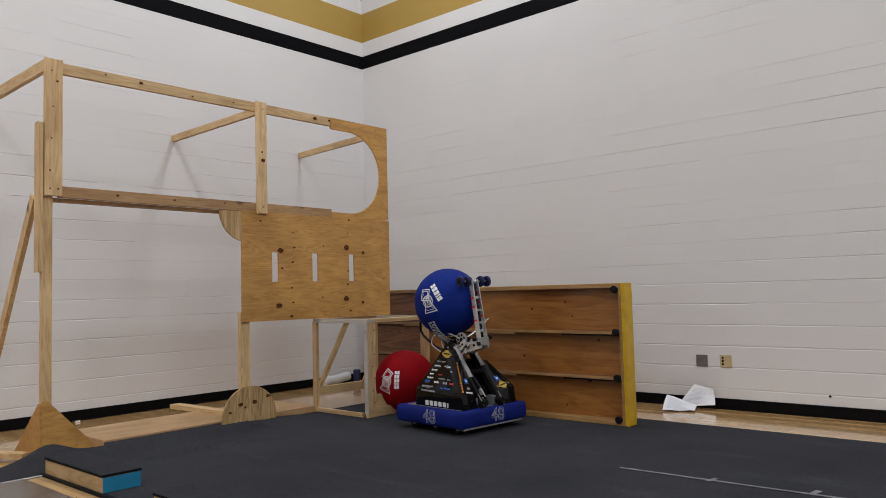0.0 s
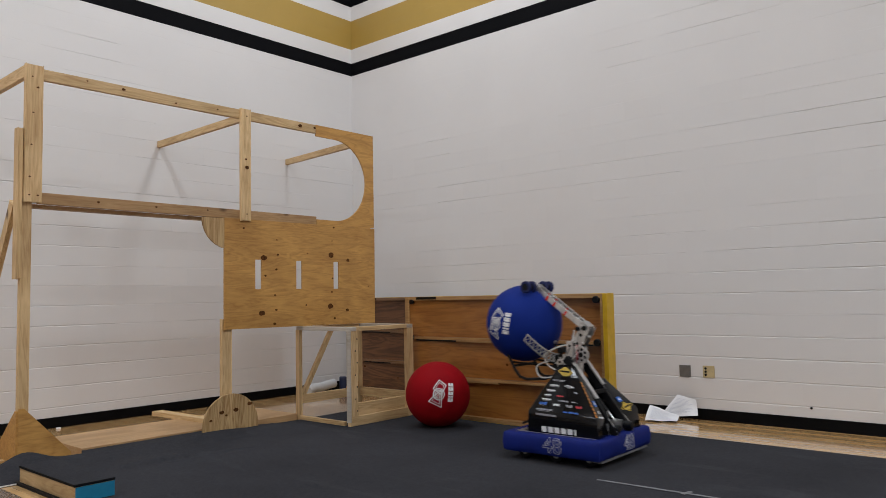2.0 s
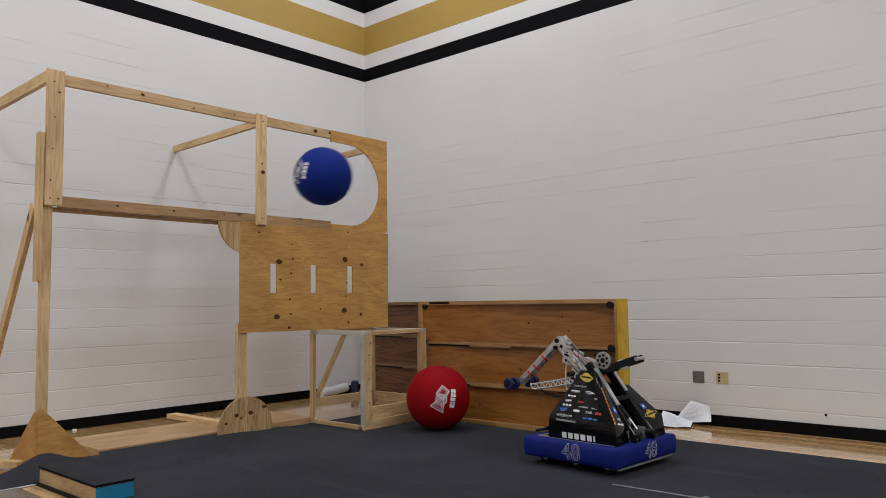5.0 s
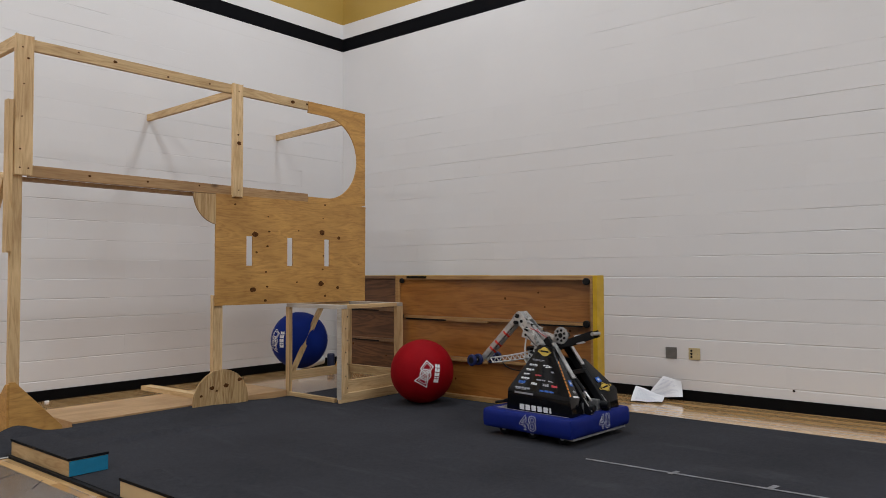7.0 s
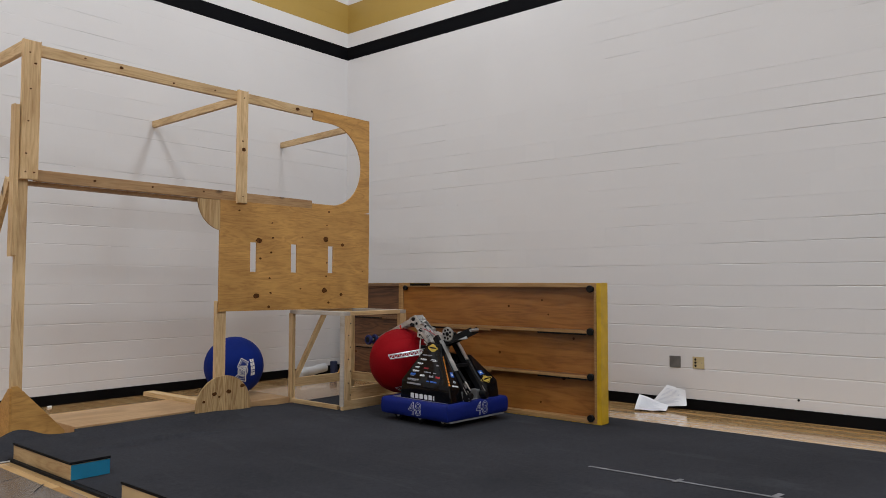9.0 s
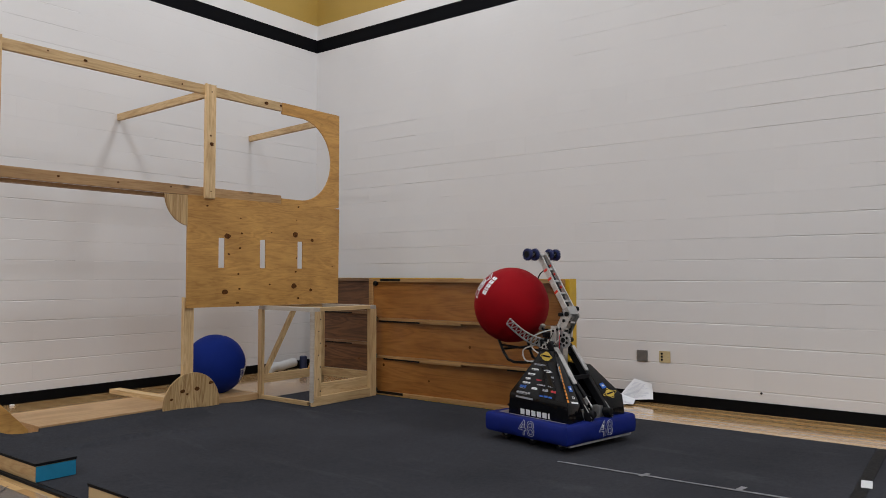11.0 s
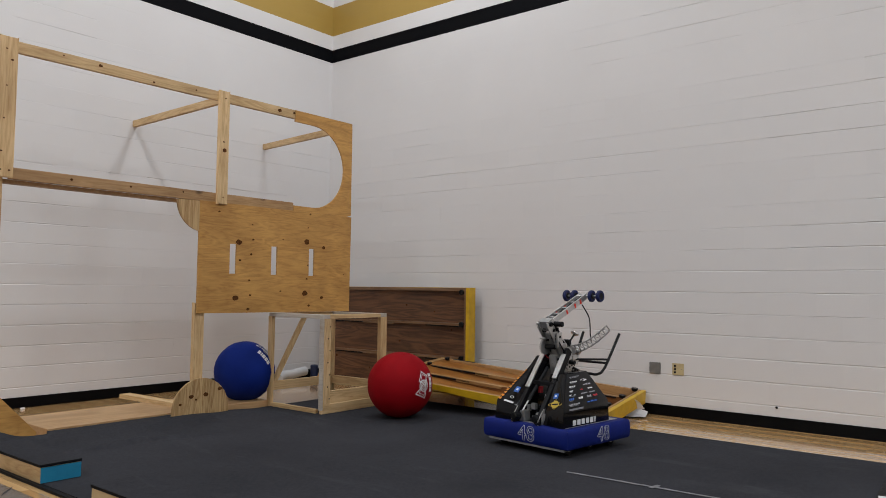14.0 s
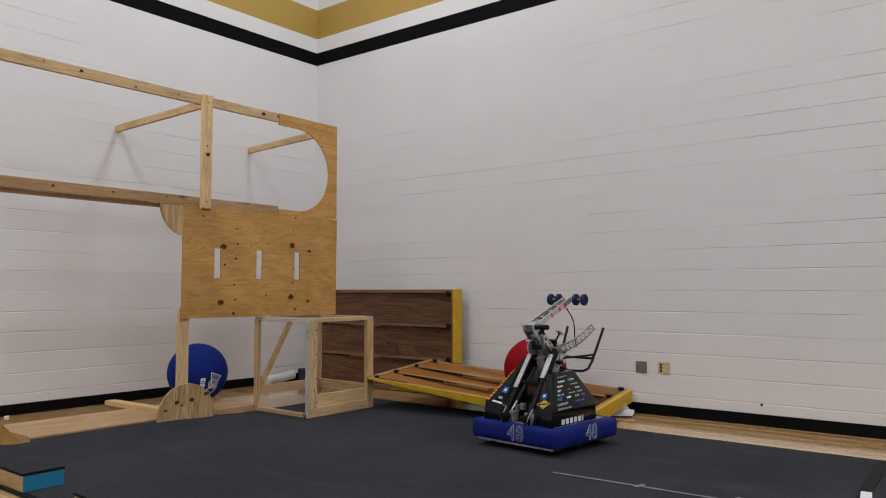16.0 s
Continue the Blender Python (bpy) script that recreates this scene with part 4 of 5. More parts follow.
def shell_bm(s):
    """One body shell: a leaning four-sided hood, open slot side at the middle. s: -1 left, 1 right."""
    low = [(0.13, -0.34, 0.20), (0.328, -0.365, 0.20), (0.328, 0.235, 0.20), (0.13, 0.25, 0.20)]
    mid = [(0.13, -0.32, 0.31), (0.325, -0.345, 0.345), (0.325, 0.225, 0.36), (0.13, 0.235, 0.36)]
    top = [(0.115, -0.13, 0.60), (0.178, -0.13, 0.60), (0.188, 0.09, 0.615), (0.115, 0.09, 0.615)]
    cap = [(0.112, -0.07, 0.685), (0.152, -0.07, 0.685), (0.157, 0.055, 0.695), (0.112, 0.055, 0.695)]
    if s > 0:
        top = [(0.115, -0.14, 0.57), (0.200, -0.14, 0.57), (0.210, 0.10, 0.585), (0.115, 0.10, 0.585)]
    bm = bmesh.new()
    rings = [[bm.verts.new((x * s, y, z)) for x, y, z in r] for r in ((low, mid, top, cap) if s < 0 else (low, mid, top))]
    for a, b in zip(rings, rings[1:]):
        for k in range(4):
            bm.faces.new((a[k], a[(k + 1) % 4], b[(k + 1) % 4], b[k]))
    bm.faces.new(rings[0])
    bm.faces.new(rings[-1])
    bmesh.ops.recalc_face_normals(bm, faces=bm.faces)
    bmesh.ops.bevel(bm, geom=bm.edges[:], offset=0.008, segments=2, affect="EDGES", profile=0.6)
    return bm, mid, top


def face_frame(quad, s):
    """Bilinear place on a shell's face, lifted a little outwards."""
    a, b, c, d = [Vector((x * s, y, z)) for x, y, z in quad]
    n = (b - a).cross(d - a)
    n = n.normalized()
    mid = (a + b + c + d) / 4
    if n.dot(mid - Vector((0.2 * s, -0.07, 0.3))) < 0:
        n = -n

    def at(u, v, lift):
        return (a * (1 - u) + b * u) * (1 - v) + (d * (1 - u) + c * u) * v + n * lift
    return at


def decal(parent, at, u0, v0, u1, v1, mat, lift=0.003, label=""):
    bm = bmesh.new()
    lo = [bm.verts.new(at(u, v, lift)) for u, v in ((u0, v0), (u1, v0), (u1, v1), (u0, v1))]
    hi = [bm.verts.new(at(u, v, lift - 0.0025)) for u, v in ((u0, v0), (u1, v0), (u1, v1), (u0, v1))]
    bm.faces.new(lo)
    bm.faces.new(hi[::-1])
    for k in range(4):
        bm.faces.new((lo[k], hi[k], hi[(k + 1) % 4], lo[(k + 1) % 4]))
    return part("decal", bm, M[mat], parent, label)


def round_decal(parent, at, u, v, ru, rv, mat, lift=0.0035, inner=0.0, label=""):
    bm = bmesh.new()
    n = 20
    out = [bm.verts.new(at(u + ru * math.cos(k * math.tau / n), v + rv * math.sin(k * math.tau / n), lift)) for k in range(n)]
    if inner:
        inn = [bm.verts.new(at(u + inner * ru * math.cos(k * math.tau / n), v + inner * rv * math.sin(k * math.tau / n), lift)) for k in range(n)]
        for k in range(n):
            bm.faces.new((out[k], out[(k + 1) % n], inn[(k + 1) % n], inn[k]))
    else:
        bm.faces.new(out)
    r = bmesh.ops.extrude_face_region(bm, geom=bm.faces[:])
    off = at(u, v, -0.0025) - at(u, v, 0)
    for w in r["geom"]:
        if isinstance(w, bmesh.types.BMVert):
            w.co += off
    return part("decal", bm, M[mat], parent, label)


for s in (-1, 1):
    bm, mid, top = shell_bm(s)
    sh = part("body_shell", bm, M["shell"], robot, "glossy black shell covered in small printed marks", True)
    # side face, read from its rear end on the right side and from its front end on the left side
    if s > 0:
        side_low = face_frame([(0.325, -0.355, 0.205), (0.325, 0.222, 0.205), mid[2], mid[1]], s)
        side = face_frame([mid[1], mid[2], top[2], top[1]], s)
    else:
        side_low = face_frame([(0.325, 0.222, 0.205), (0.325, -0.355, 0.205), mid[1], mid[2]], s)
        side = face_frame([mid[2], mid[1], top[1], top[2]], s)
    for k in range(6):  # the large white word as six blocks
        u = 0.20 + k * 0.095
        decal(sh, side_low, u, 0.06, u + 0.07 if k != 5 else u + 0.025, 0.33, "white_print")
    decal(sh, side_low, 0.12, 0.84, 0.42, 0.93, "grey_print")
    rng = random.Random(21)
    rows = [(0.05, 0.085, ("grey_print", "blue_print")), (0.20, 0.25, ("blue_print", "white_print", "grey_print", "red_print")), (0.33, 0.36, ("white_print", "grey_print", "grey_print")),
            (0.45, 0.48, ("white_print", "red_print", "white_print")), (0.58, 0.61, ("white_print", "grey_print")), (0.72, 0.75, ("white_print", "grey_print")), (0.88, 0.895, ("grey_print",))]
    for v0, v1, mats in rows:
        n = len(mats)
        for k, mt in enumerate(mats):
            u0 = 0.10 + 0.84 * k / n + rng.uniform(0, 0.05)
            u1 = u0 + 0.84 / n * rng.uniform(0.45, 0.68)
            m = rng.choice((3, 4, 5))  # broken into short strokes, like small lettering
            for q in range(m):
                a0 = u0 + (u1 - u0) * q / m
                decal(sh, side, a0, v0, a0 + (u1 - u0) / m * 0.78, v0 + (v1 - v0) * rng.uniform(1.0, 1.4), mt)
            if k == 0:
                decal(sh, side, u0 + 0.02, v0 - 0.022, u0 + (u1 - u0) * 0.8, v0 - 0.013, "grey_print")
    round_decal(sh, side, 0.62, 0.74, 0.11, 0.035, "white_print", inner=0.7)
    # rear face with the orange word along its outer edge
    back = face_frame([mid[0], mid[1], top[1], top[0]], s)
    for k in range(11 if s < 0 else 0):
        v = 0.03 + k * 0.083
        decal(sh, back, 0.87, v, 0.93, v + 0.062, "orange_print")
        decal(sh, back, 0.935, v + 0.005 * (k % 3), 0.985, v + 0.05, "orange_print")
    decal(sh, back, 0.30, 0.30, 0.58, 0.44, "blue_print")
    decal(sh, back, 0.38, 0.345, 0.50, 0.395, "white_print", 0.0045)
    if s > 0:
        round_decal(sh, back, 0.50, 0.14, 0.22, 0.095, "gold_print", label="round gold emblem")
        round_decal(sh, back, 0.50, 0.14, 0.38, 0.055, "gold_print", 0.005, 0.90)
        round_decal(sh, back, 0.50, 0.14, 0.13, 0.135, "gold_print", 0.0052, 0.90)
        decal(sh, back, 0.33, 0.122, 0.67, 0.158, "shell", 0.0055)
    else:
        round_decal(sh, back, 0.45, 0.16, 0.10, 0.03, "white_print", 0.004, 0.7)
        decal(sh, back, 0.25, 0.02, 0.70, 0.06, "white_print")
    if s < 0:
        capf = face_frame([top[2], top[1], (0.152, -0.07, 0.685), (0.157, 0.055, 0.695)], s)
        round_decal(sh, capf, 0.5, 0.45, 0.24, 0.40, "gold_print", label="round gold emblem")
        round_decal(sh, capf, 0.5, 0.45, 0.32, 0.24, "gold_print", 0.005, 0.88)
        decal(sh, capf, 0.30, 0.38, 0.70, 0.52, "shell", 0.0055)

# fixed tower: leaning struts, gearboxes and braces
for s in (-1, 1):
    st = part("tower_strut", bm_beam(bmesh.new(), (0.115 * s, -0.385, 0.20), (0.098 * s, 0.02, 0.74), 0.034, 0.055, 0.004), M["black"], robot, "dark leaning strut")
    part("strut_face", bm_beam(bmesh.new(), (0.107 * s, -0.21 if s < 0 else -0.15, 0.435 if s < 0 else 0.515), (0.099 * s, -0.02, 0.69), 0.040, 0.012, 0.002), M["silver_bright"], st, "bright aluminium face").location = (0, -0.027, 0.020)
    part("gearbox", one_box((0.10 * s - 0.045, -0.335, 0.207), (0.10 * s + 0.045, -0.26, 0.285), 0.006), M["silver"], robot, "grey gearbox")
    part("motor", bm_disc(bmesh.new(), (0.10 * s, -0.375, 0.25), (0, 1, 0), 0.028, 0.07, 16, 0.004), M["black"], robot, "black drive motor")
    part("upright_plate", bm_prism(bmesh.new(), [(-0.40, 0.20), (-0.40, 0.235), (-0.33, 0.315), (-0.29, 0.315), (-0.25, 0.20)], 0, 0.006), M["silver_bright"], robot, "drilled aluminium plate").matrix_basis = Matrix(((0, 1, 0, 0.125 * s), (1, 0, 0, 0), (0, 0, 1, 0.004), (0, 0, 0, 1)))
gear = part("drive_gear", bm_disc(bmesh.new(), (-0.052, -0.085, 0.765), (1, 0, 0), 0.062, 0.018, 28, 0.003), M["silver"], robot, "drilled aluminium gear wheel", True)
bm = bmesh.new()
for k in range(7):
    a = k * math.tau / 7
    bm_disc(bm, (-0.0625, -0.085 + 0.04 * math.cos(a), 0.765 + 0.04 * math.sin(a)), (1, 0, 0), 0.011, 0.003, 9)
tagged(part("gear_holes", bm, M["black"], gear), kind="stuff")
bm = bmesh.new()
for k in range(30):
    a = k * math.tau / 30
    c = Vector((-0.052, -0.085 + 0.063 * math.cos(a), 0.765 + 0.063 * math.sin(a)))
    bm_box(bm, c - Vector((0.007, 0.0028, 0.0028)), c + Vector((0.007, 0.0028, 0.0028)))
tagged(part("gear_teeth", bm, M["silver"], gear), kind="stuff")
part("gear_shaft", bm_disc(bmesh.new(), (-0.01, -0.085, 0.765), (1, 0, 0), 0.02, 0.11, 14, 0.002), M["dark_metal"], gear)
part("gas_spring", bm_rod(bmesh.new(), [(-0.045, -0.06, 0.60), (-0.05, -0.29, 0.36)], 0.015, 10), M["black"], robot, "black gas spring beside the strut", True)
part("spring_rod", bm_rod(bmesh.new(), [(-0.05, -0.29, 0.36), (-0.055, -0.355, 0.29)], 0.007, 8), M["silver_bright"], robot, "bright spring rod", True)
part("tower_crossbar", one_box((-0.112, -0.04, 0.655), (0.112, 0.0, 0.675), 0.004), M["black"], robot)
part("rear_crossbar", one_box((-0.122, -0.20, 0.475), (0.122, -0.17, 0.505), 0.004), M["black"], robot)
part("air_tank", bm_disc(bmesh.new(), (0, -0.05, 0.27), (1, 0, 0), 0.055, 0.17, 18, 0.015), M["black"], robot, "black air tank in the slot", True)
part("red_valve", one_box((-0.092, -0.12, 0.40), (-0.072, -0.08, 0.45), 0.004), M["red_print"], robot)
part("indicator_lamp", bm_disc(bmesh.new(), (-0.128, -0.195, 0.47), (-1, -0.5, 0), 0.014, 0.012, 12, 0.002), M["led"], robot, "glowing red indicator lamp")
part("control_box", one_box((-0.08, -0.26, 0.128), (0.08, 0.08, 0.20), 0.006), M["black"], robot)
rng = random.Random(91)
for k in range(16):
    c = Vector((rng.uniform(-0.085, 0.085), rng.uniform(-0.30, -0.05), rng.uniform(0.21, 0.34)))
    c.y = max(c.y, -0.33 + (c.z - 0.22) * 0.75)
    s = Vector((rng.uniform(0.006, 0.022), rng.uniform(0.008, 0.02), rng.uniform(0.008, 0.03)))
    part("slot_fitting", one_box(c - s, c + s, 0.002), M[rng.choice(("black", "black", "silver", "silver_bright", "dark_metal"))], robot)
part("antenna_rod", bm_rod(bmesh.new(), [(-0.20, 0.20, 0.30), (-0.20, 0.36, 0.235)], 0.010, 8), M["rod"], robot)


def rot2(ang, r):
    return r * math.cos(radians(ang)), r * math.sin(radians(ang))


# catapult arm, drawn as it holds a ball (elbow at 117 degrees from ahead); origin at the shoulder
EL = 117.0
ey, ez = rot2(EL, RE)
arm = part("catapult_arm", bm_beam(bmesh.new(), (0, -0.02, -0.04), (0, ey, ez), 0.05, 0.03, 0.005), M["silver"], robot, "silver catapult arm")
for s in (-1, 1):
    part("arm_plate", bm_beam(bmesh.new(), (0.052 * s, 0.04, -0.07), (0.048 * s, ey - 0.005, ez + 0.01), 0.006, 0.078, 0.002), M["silver_bright"], arm, "drilled aluminium side plate")
    bm = bmesh.new()
    for k in range(5):
        f = 0.18 + 0.17 * k
        bm_disc(bm, (0.0562 * s, 0.03 + (ey - 0.03) * f, -0.05 + (ez + 0.05) * f), (1, 0, 0), 0.013, 0.003, 10)
    tagged(part("plate_holes", bm, M["black"], arm), kind="stuff")
    part("shoulder_disc", bm_disc(bmesh.new(), (0.066 * s, 0.0, 0.0), (1, 0, 0), 0.058, 0.012, 24, 0.002), M["silver"], arm, "drilled shoulder disc")
    bm = bmesh.new()
    for k in range(7):
        bm_disc(bm, (0.0735 * s, 0.036 * math.cos(k * math.tau / 7), 0.036 * math.sin(k * math.tau / 7)), (1, 0, 0), 0.008, 0.002, 8)
    tagged(part("disc_holes", bm, M["black"], arm), kind="stuff")
part("shoulder_axle", bm_disc(bmesh.new(), (0, 0, 0), (1, 0, 0), 0.016, 0.24, 14), M["dark_metal"], arm)
part("arm_motor", bm_disc(bmesh.new(), (-0.03, 0.075, 0.085), (1, 0.1, 0), 0.036, 0.11, 16, 0.006), M["black"], arm, "black arm motor")
part("arm_gearbox", one_box((-0.06, -0.06, -0.075), (0.06, 0.03, 0.03), 0.008), M["silver"], arm)
part("white_box", one_box((-0.032, -0.125, -0.075), (0.032, -0.06, 0.075), 0.005), M["silver_bright"], arm, "pale ratchet housing")
for k, (x, y, z, sx, sy, sz, mt) in enumerate(((-0.062, -0.03, 0.10, 0.02, 0.05, 0.05, "silver_bright"), (0.062, -0.05, 0.14, 0.016, 0.06, 0.035, "silver"), (-0.055, 0.06, 0.02, 0.03, 0.035, 0.06, "black"),
        (0.058, 0.05, 0.03, 0.03, 0.05, 0.04, "silver_bright"), (0.0, 0.045, 0.15, 0.06, 0.03, 0.04, "black"), (-0.03, -0.10, 0.20, 0.03, 0.02, 0.07, "silver_bright"), (0.03, -0.08, 0.24, 0.024, 0.03, 0.04, "black"))):
    part("bracket", one_box((x - sx, y - sy / 2, z - sz / 2), (x + sx, y + sy / 2, z + sz / 2), 0.004), M[mt], arm, "small bolted bracket")
part("air_cylinder", bm_rod(bmesh.new(), [(0.05, 0.10, -0.04), (0.05, 0.16, 0.10)], 0.02, 12), M["silver_bright"], arm, "bright air cylinder", True)
part("solenoid", bm_disc(bmesh.new(), (0.075, 0.11, 0.07), (0.3, 1, 0.5), 0.03, 0.05, 16, 0.008), M["silver_bright"], arm, "round bright solenoid", True)
rng = random.Random(77)
for k in range(22):
    f = rng.uniform(0.02, 0.95)
    c = Vector((rng.uniform(-0.06, 0.06), ey * f + rng.uniform(-0.045, 0.05), ez * f + rng.uniform(-0.03, 0.03)))
    if k % 3 == 0:
        part("bolt", bm_disc(bmesh.new(), c, (1, rng.uniform(-0.2, 0.2), 0), rng.uniform(0.008, 0.016), rng.uniform(0.03, 0.07), 10, 0.002), M[rng.choice(("black", "silver_bright", "dark_metal"))], arm)
    else:
        s = Vector((rng.uniform(0.006, 0.02), rng.uniform(0.006, 0.022), rng.uniform(0.006, 0.026)))
        part("bracket", one_box(c - s, c + s, 0.002), M[rng.choice(("black", "silver_bright", "silver", "dark_metal"))], arm)
for k, (x, y, z, sx, sy, sz) in enumerate(((-0.070, 0.02, 0.05, 0.012, 0.05, 0.035), (0.070, -0.01, 0.07, 0.012, 0.04, 0.05), (-0.066, -0.06, 0.17, 0.010, 0.028, 0.06), (0.066, -0.10, 0.20, 0.010, 0.03, 0.055))):
    plate = part("clevis_plate", one_box((x - sx, y - sy, z - sz), (x + sx, y + sy, z + sz), 0.004), M["silver_bright"], arm, "bright clevis plate with a dark bolt")
    part("clevis_bolt", bm_disc(bmesh.new(), (x, y, z + sz * 0.4), (1, 0, 0), 0.011, 2 * sx + 0.008, 12, 0.001), M["dark_metal"], plate)
part("chrome_knob", bm_disc(bmesh.new(), (0.03, 0.155, 0.20), (0.2, 0.6, 0.7), 0.034, 0.026, 20, 0.010), M["silver_bright"], arm, "polished round knob", True)
part("knob_stem", bm_rod(bmesh.new(), [(0.02, 0.06, 0.12), (0.03, 0.15, 0.194)], 0.008, 8), M["dark_metal"], arm)
# tail levers
ty, tz = rot2(EL + 117, 0.455)
for s in (-1, 1):
    part("tail_lever", bm_beam(bmesh.new(), (0.05 * s, 0.0, 0.0), (0.040 * s, ty, tz), 0.012, 0.046, 0.003), M["rod"], arm, "dark tail lever")
part("tail_channel", bm_beam(bmesh.new(), (0, -0.01, 0.0), (0, ty * 0.66, tz * 0.66), 0.062, 0.03, 0.003), M["silver_bright"], arm, "bright aluminium tail channel")
part("tail_end_plate", bm_beam(bmesh.new(), (0, ty * 0.655, tz * 0.655), (0, ty * 0.70, tz * 0.70), 0.085, 0.06, 0.004), M["white_print"], arm, "white end plate")
part("belt_slot", bm_beam(bmesh.new(), (0, ty * 0.16 - 0.013, tz * 0.16 + 0.009), (0, ty * 0.58 - 0.013, tz * 0.58 + 0.009), 0.03, 0.005, 0.001), M["black"], arm, "dark belt slot")
part("tail_tip", bm_disc(bmesh.new(), (0, ty, tz), (1, 0, 0), 0.014, 0.10, 12), M["silver"], arm)
# fork of black tubing
for s in (-1, 1):
    part("fork_prong", bm_rod(bmesh.new(), [(0.05 * s, 0.03, -0.06), (0.09 * s, 0.15, -0.11), (0.13 * s, 0.29, -0.125), (0.145 * s, 0.345, -0.11), (0.155 * s, 0.385, -0.06), (0.17 * s, 0.46, 0.08), (0.18 * s, 0.535, 0.215)], 0.0115, 8), M["rod"], arm, "bent black fork prong", True)
part("fork_crossbar", bm_rod(bmesh.new(), [(-0.158, 0.40, -0.03), (0.158, 0.40, -0.03)], 0.010, 8), M["rod"], arm)
part("fork_stay", bm_rod(bmesh.new(), [(-0.05, 0.05, -0.01), (-0.16, 0.41, 0.0)], 0.009, 8), M["rod"], arm)
part("fork_stay", bm_rod(bmesh.new(), [(0.05, 0.05, -0.01), (0.16, 0.41, 0.0)], 0.009, 8), M["rod"], arm)
# curved ladder fingers
for s in (-1, 1):
    base, mid_, tip = Vector((0.055 * s, 0.055, 0.085)), Vector((0.20 * s, 0.08, 0.10)), Vector((0.345 * s, 0.15, 0.245))
    pts = [base * (1 - t) ** 2 + mid_ * 2 * t * (1 - t) + tip * t * t for t in [k / 9 for k in range(10)]]
    lower = [p + Vector((0.012 * s, 0.022, -0.060 + 0.018 * k / 9)) for k, p in enumerate(pts)]
    fing = part("ladder_finger", bm_rod(bmesh.new(), pts, 0.0065, 6), M["silver_bright"], arm, "curved ladder finger of bright aluminium", True)
    part("rail", bm_rod(bmesh.new(), lower, 0.0065, 6), M["silver"], fing, smooth=True)
    for k in range(10):
        part("rung", bm_rod(bmesh.new(), [pts[k], lower[k]], 0.0045, 6), M["silver"], fing)
        if k < 9:
            part("lattice_bar", bm_rod(bmesh.new(), [pts[k], lower[k + 1]], 0.0035, 6), M["silver"], fing)
    part("finger_bracket", bm_beam(bmesh.new(), (0.03 * s, 0.0, 0.06), (0.075 * s, 0.075, 0.085), 0.03, 0.05, 0.004), M["silver"], arm)


for ob in arm.children:
    if ob.name.startswith("fork"):
        ob.location = (0, -0.005, 0.035)
    elif ob.name.startswith("ladder"):
        ob.location = (0, -0.005, 0.035)


def loop(pts, n=28):
    """A smooth line through points."""
    pts = [Vector(p) for p in pts]
    out = []
    for i in range(len(pts) - 1):
        p0, p1, p2, p3 = pts[max(i - 1, 0)], pts[i], pts[i + 1], pts[min(i + 2, len(pts) - 1)]
        m = max(2, n // (len(pts) - 1))
        for k in range(m):
            t = k / m
            out.append(0.5 * (2 * p1 + (p2 - p0) * t + (2 * p0 - 5 * p1 + 4 * p2 - p3) * t * t + (3 * p1 - p0 - 3 * p2 + p3) * t ** 3))
    return out + [pts[-1]]


part("cable", bm_rod(bmesh.new(), loop([(-0.07, -0.02, -0.02), (-0.11, 0.10, 0.03), (-0.10, 0.14, 0.11), (-0.07, 0.06, 0.17), (-0.05, -0.03, 0.2)]), 0.006, 6), M["white_cable"], arm, "looped white cable", True)
part("cable", bm_rod(bmesh.new(), loop([(-0.08, 0.05, -0.05), (-0.13, 0.16, -0.06), (-0.12, 0.20, 0.02), (-0.08, 0.10, 0.07)]), 0.006, 6), M["white_cable"], arm, "looped white cable", True)
part("cable", bm_rod(bmesh.new(), loop([(0.06, 0.0, 0.02), (0.09, -0.08, 0.10), (0.07, -0.12, 0.2), (0.03, -0.12, 0.27)]), 0.005, 6), M["black"], arm, "black cable", True)
part("cable", bm_rod(bmesh.new(), loop([(-0.05, -0.03, 0.05), (-0.075, -0.12, 0.14), (-0.06, -0.10, 0.24), (-0.03, -0.12, 0.29)]), 0.004, 6), M["white_cable"], arm, "thin pale cable", True)

for k in range(7):
    rng = random.Random(40 + k)
    p0 = Vector((rng.uniform(-0.07, 0.07), rng.uniform(-0.06, 0.05), rng.uniform(-0.05, 0.05)))
    p3 = Vector((rng.uniform(-0.05, 0.05), -0.10 + rng.uniform(-0.03, 0.03), 0.20 + rng.uniform(-0.06, 0.08)))
    sag_ = Vector((rng.choice((-1, 1)) * rng.uniform(0.05, 0.09), rng.uniform(-0.06, 0.08), 0.02))
    part("cable", bm_rod(bmesh.new(), loop([p0, p0 * 0.7 + p3 * 0.3 + sag_, p0 * 0.3 + p3 * 0.7 + sag_ * 0.8, p3]), 0.0032, 5), M[("black", "white_cable", "red_print")[k % 3]], arm, "loose thin cable", True)

# roller arm, along +y from the elbow
RL = 0.545
roller = part("roller_arm", bm_beam(bmesh.new(), (0, -0.02, 0), (0, 0.05, 0), 0.10, 0.06, 0.006), M["silver"], robot, "silver roller arm with red tape marks")
for s in (-1, 1):
    part("arm_rail", bm_beam(bmesh.new(), (0.042 * s, -0.035, 0), (0.033 * s, RL + 0.015, 0), 0.012, 0.045, 0.003), M["silver_bright"], roller, "flat aluminium rail")
    for k, y in enumerate((0.20, 0.32, 0.40) if s < 0 else (0.24, 0.36, 0.44)):
        part("tape_mark", one_box((0.0365 * s - 0.0085, y - 0.009, -0.0235), (0.0365 * s + 0.0085, y + 0.009, 0.012)), M["red_tape"], roller, "red tape mark")
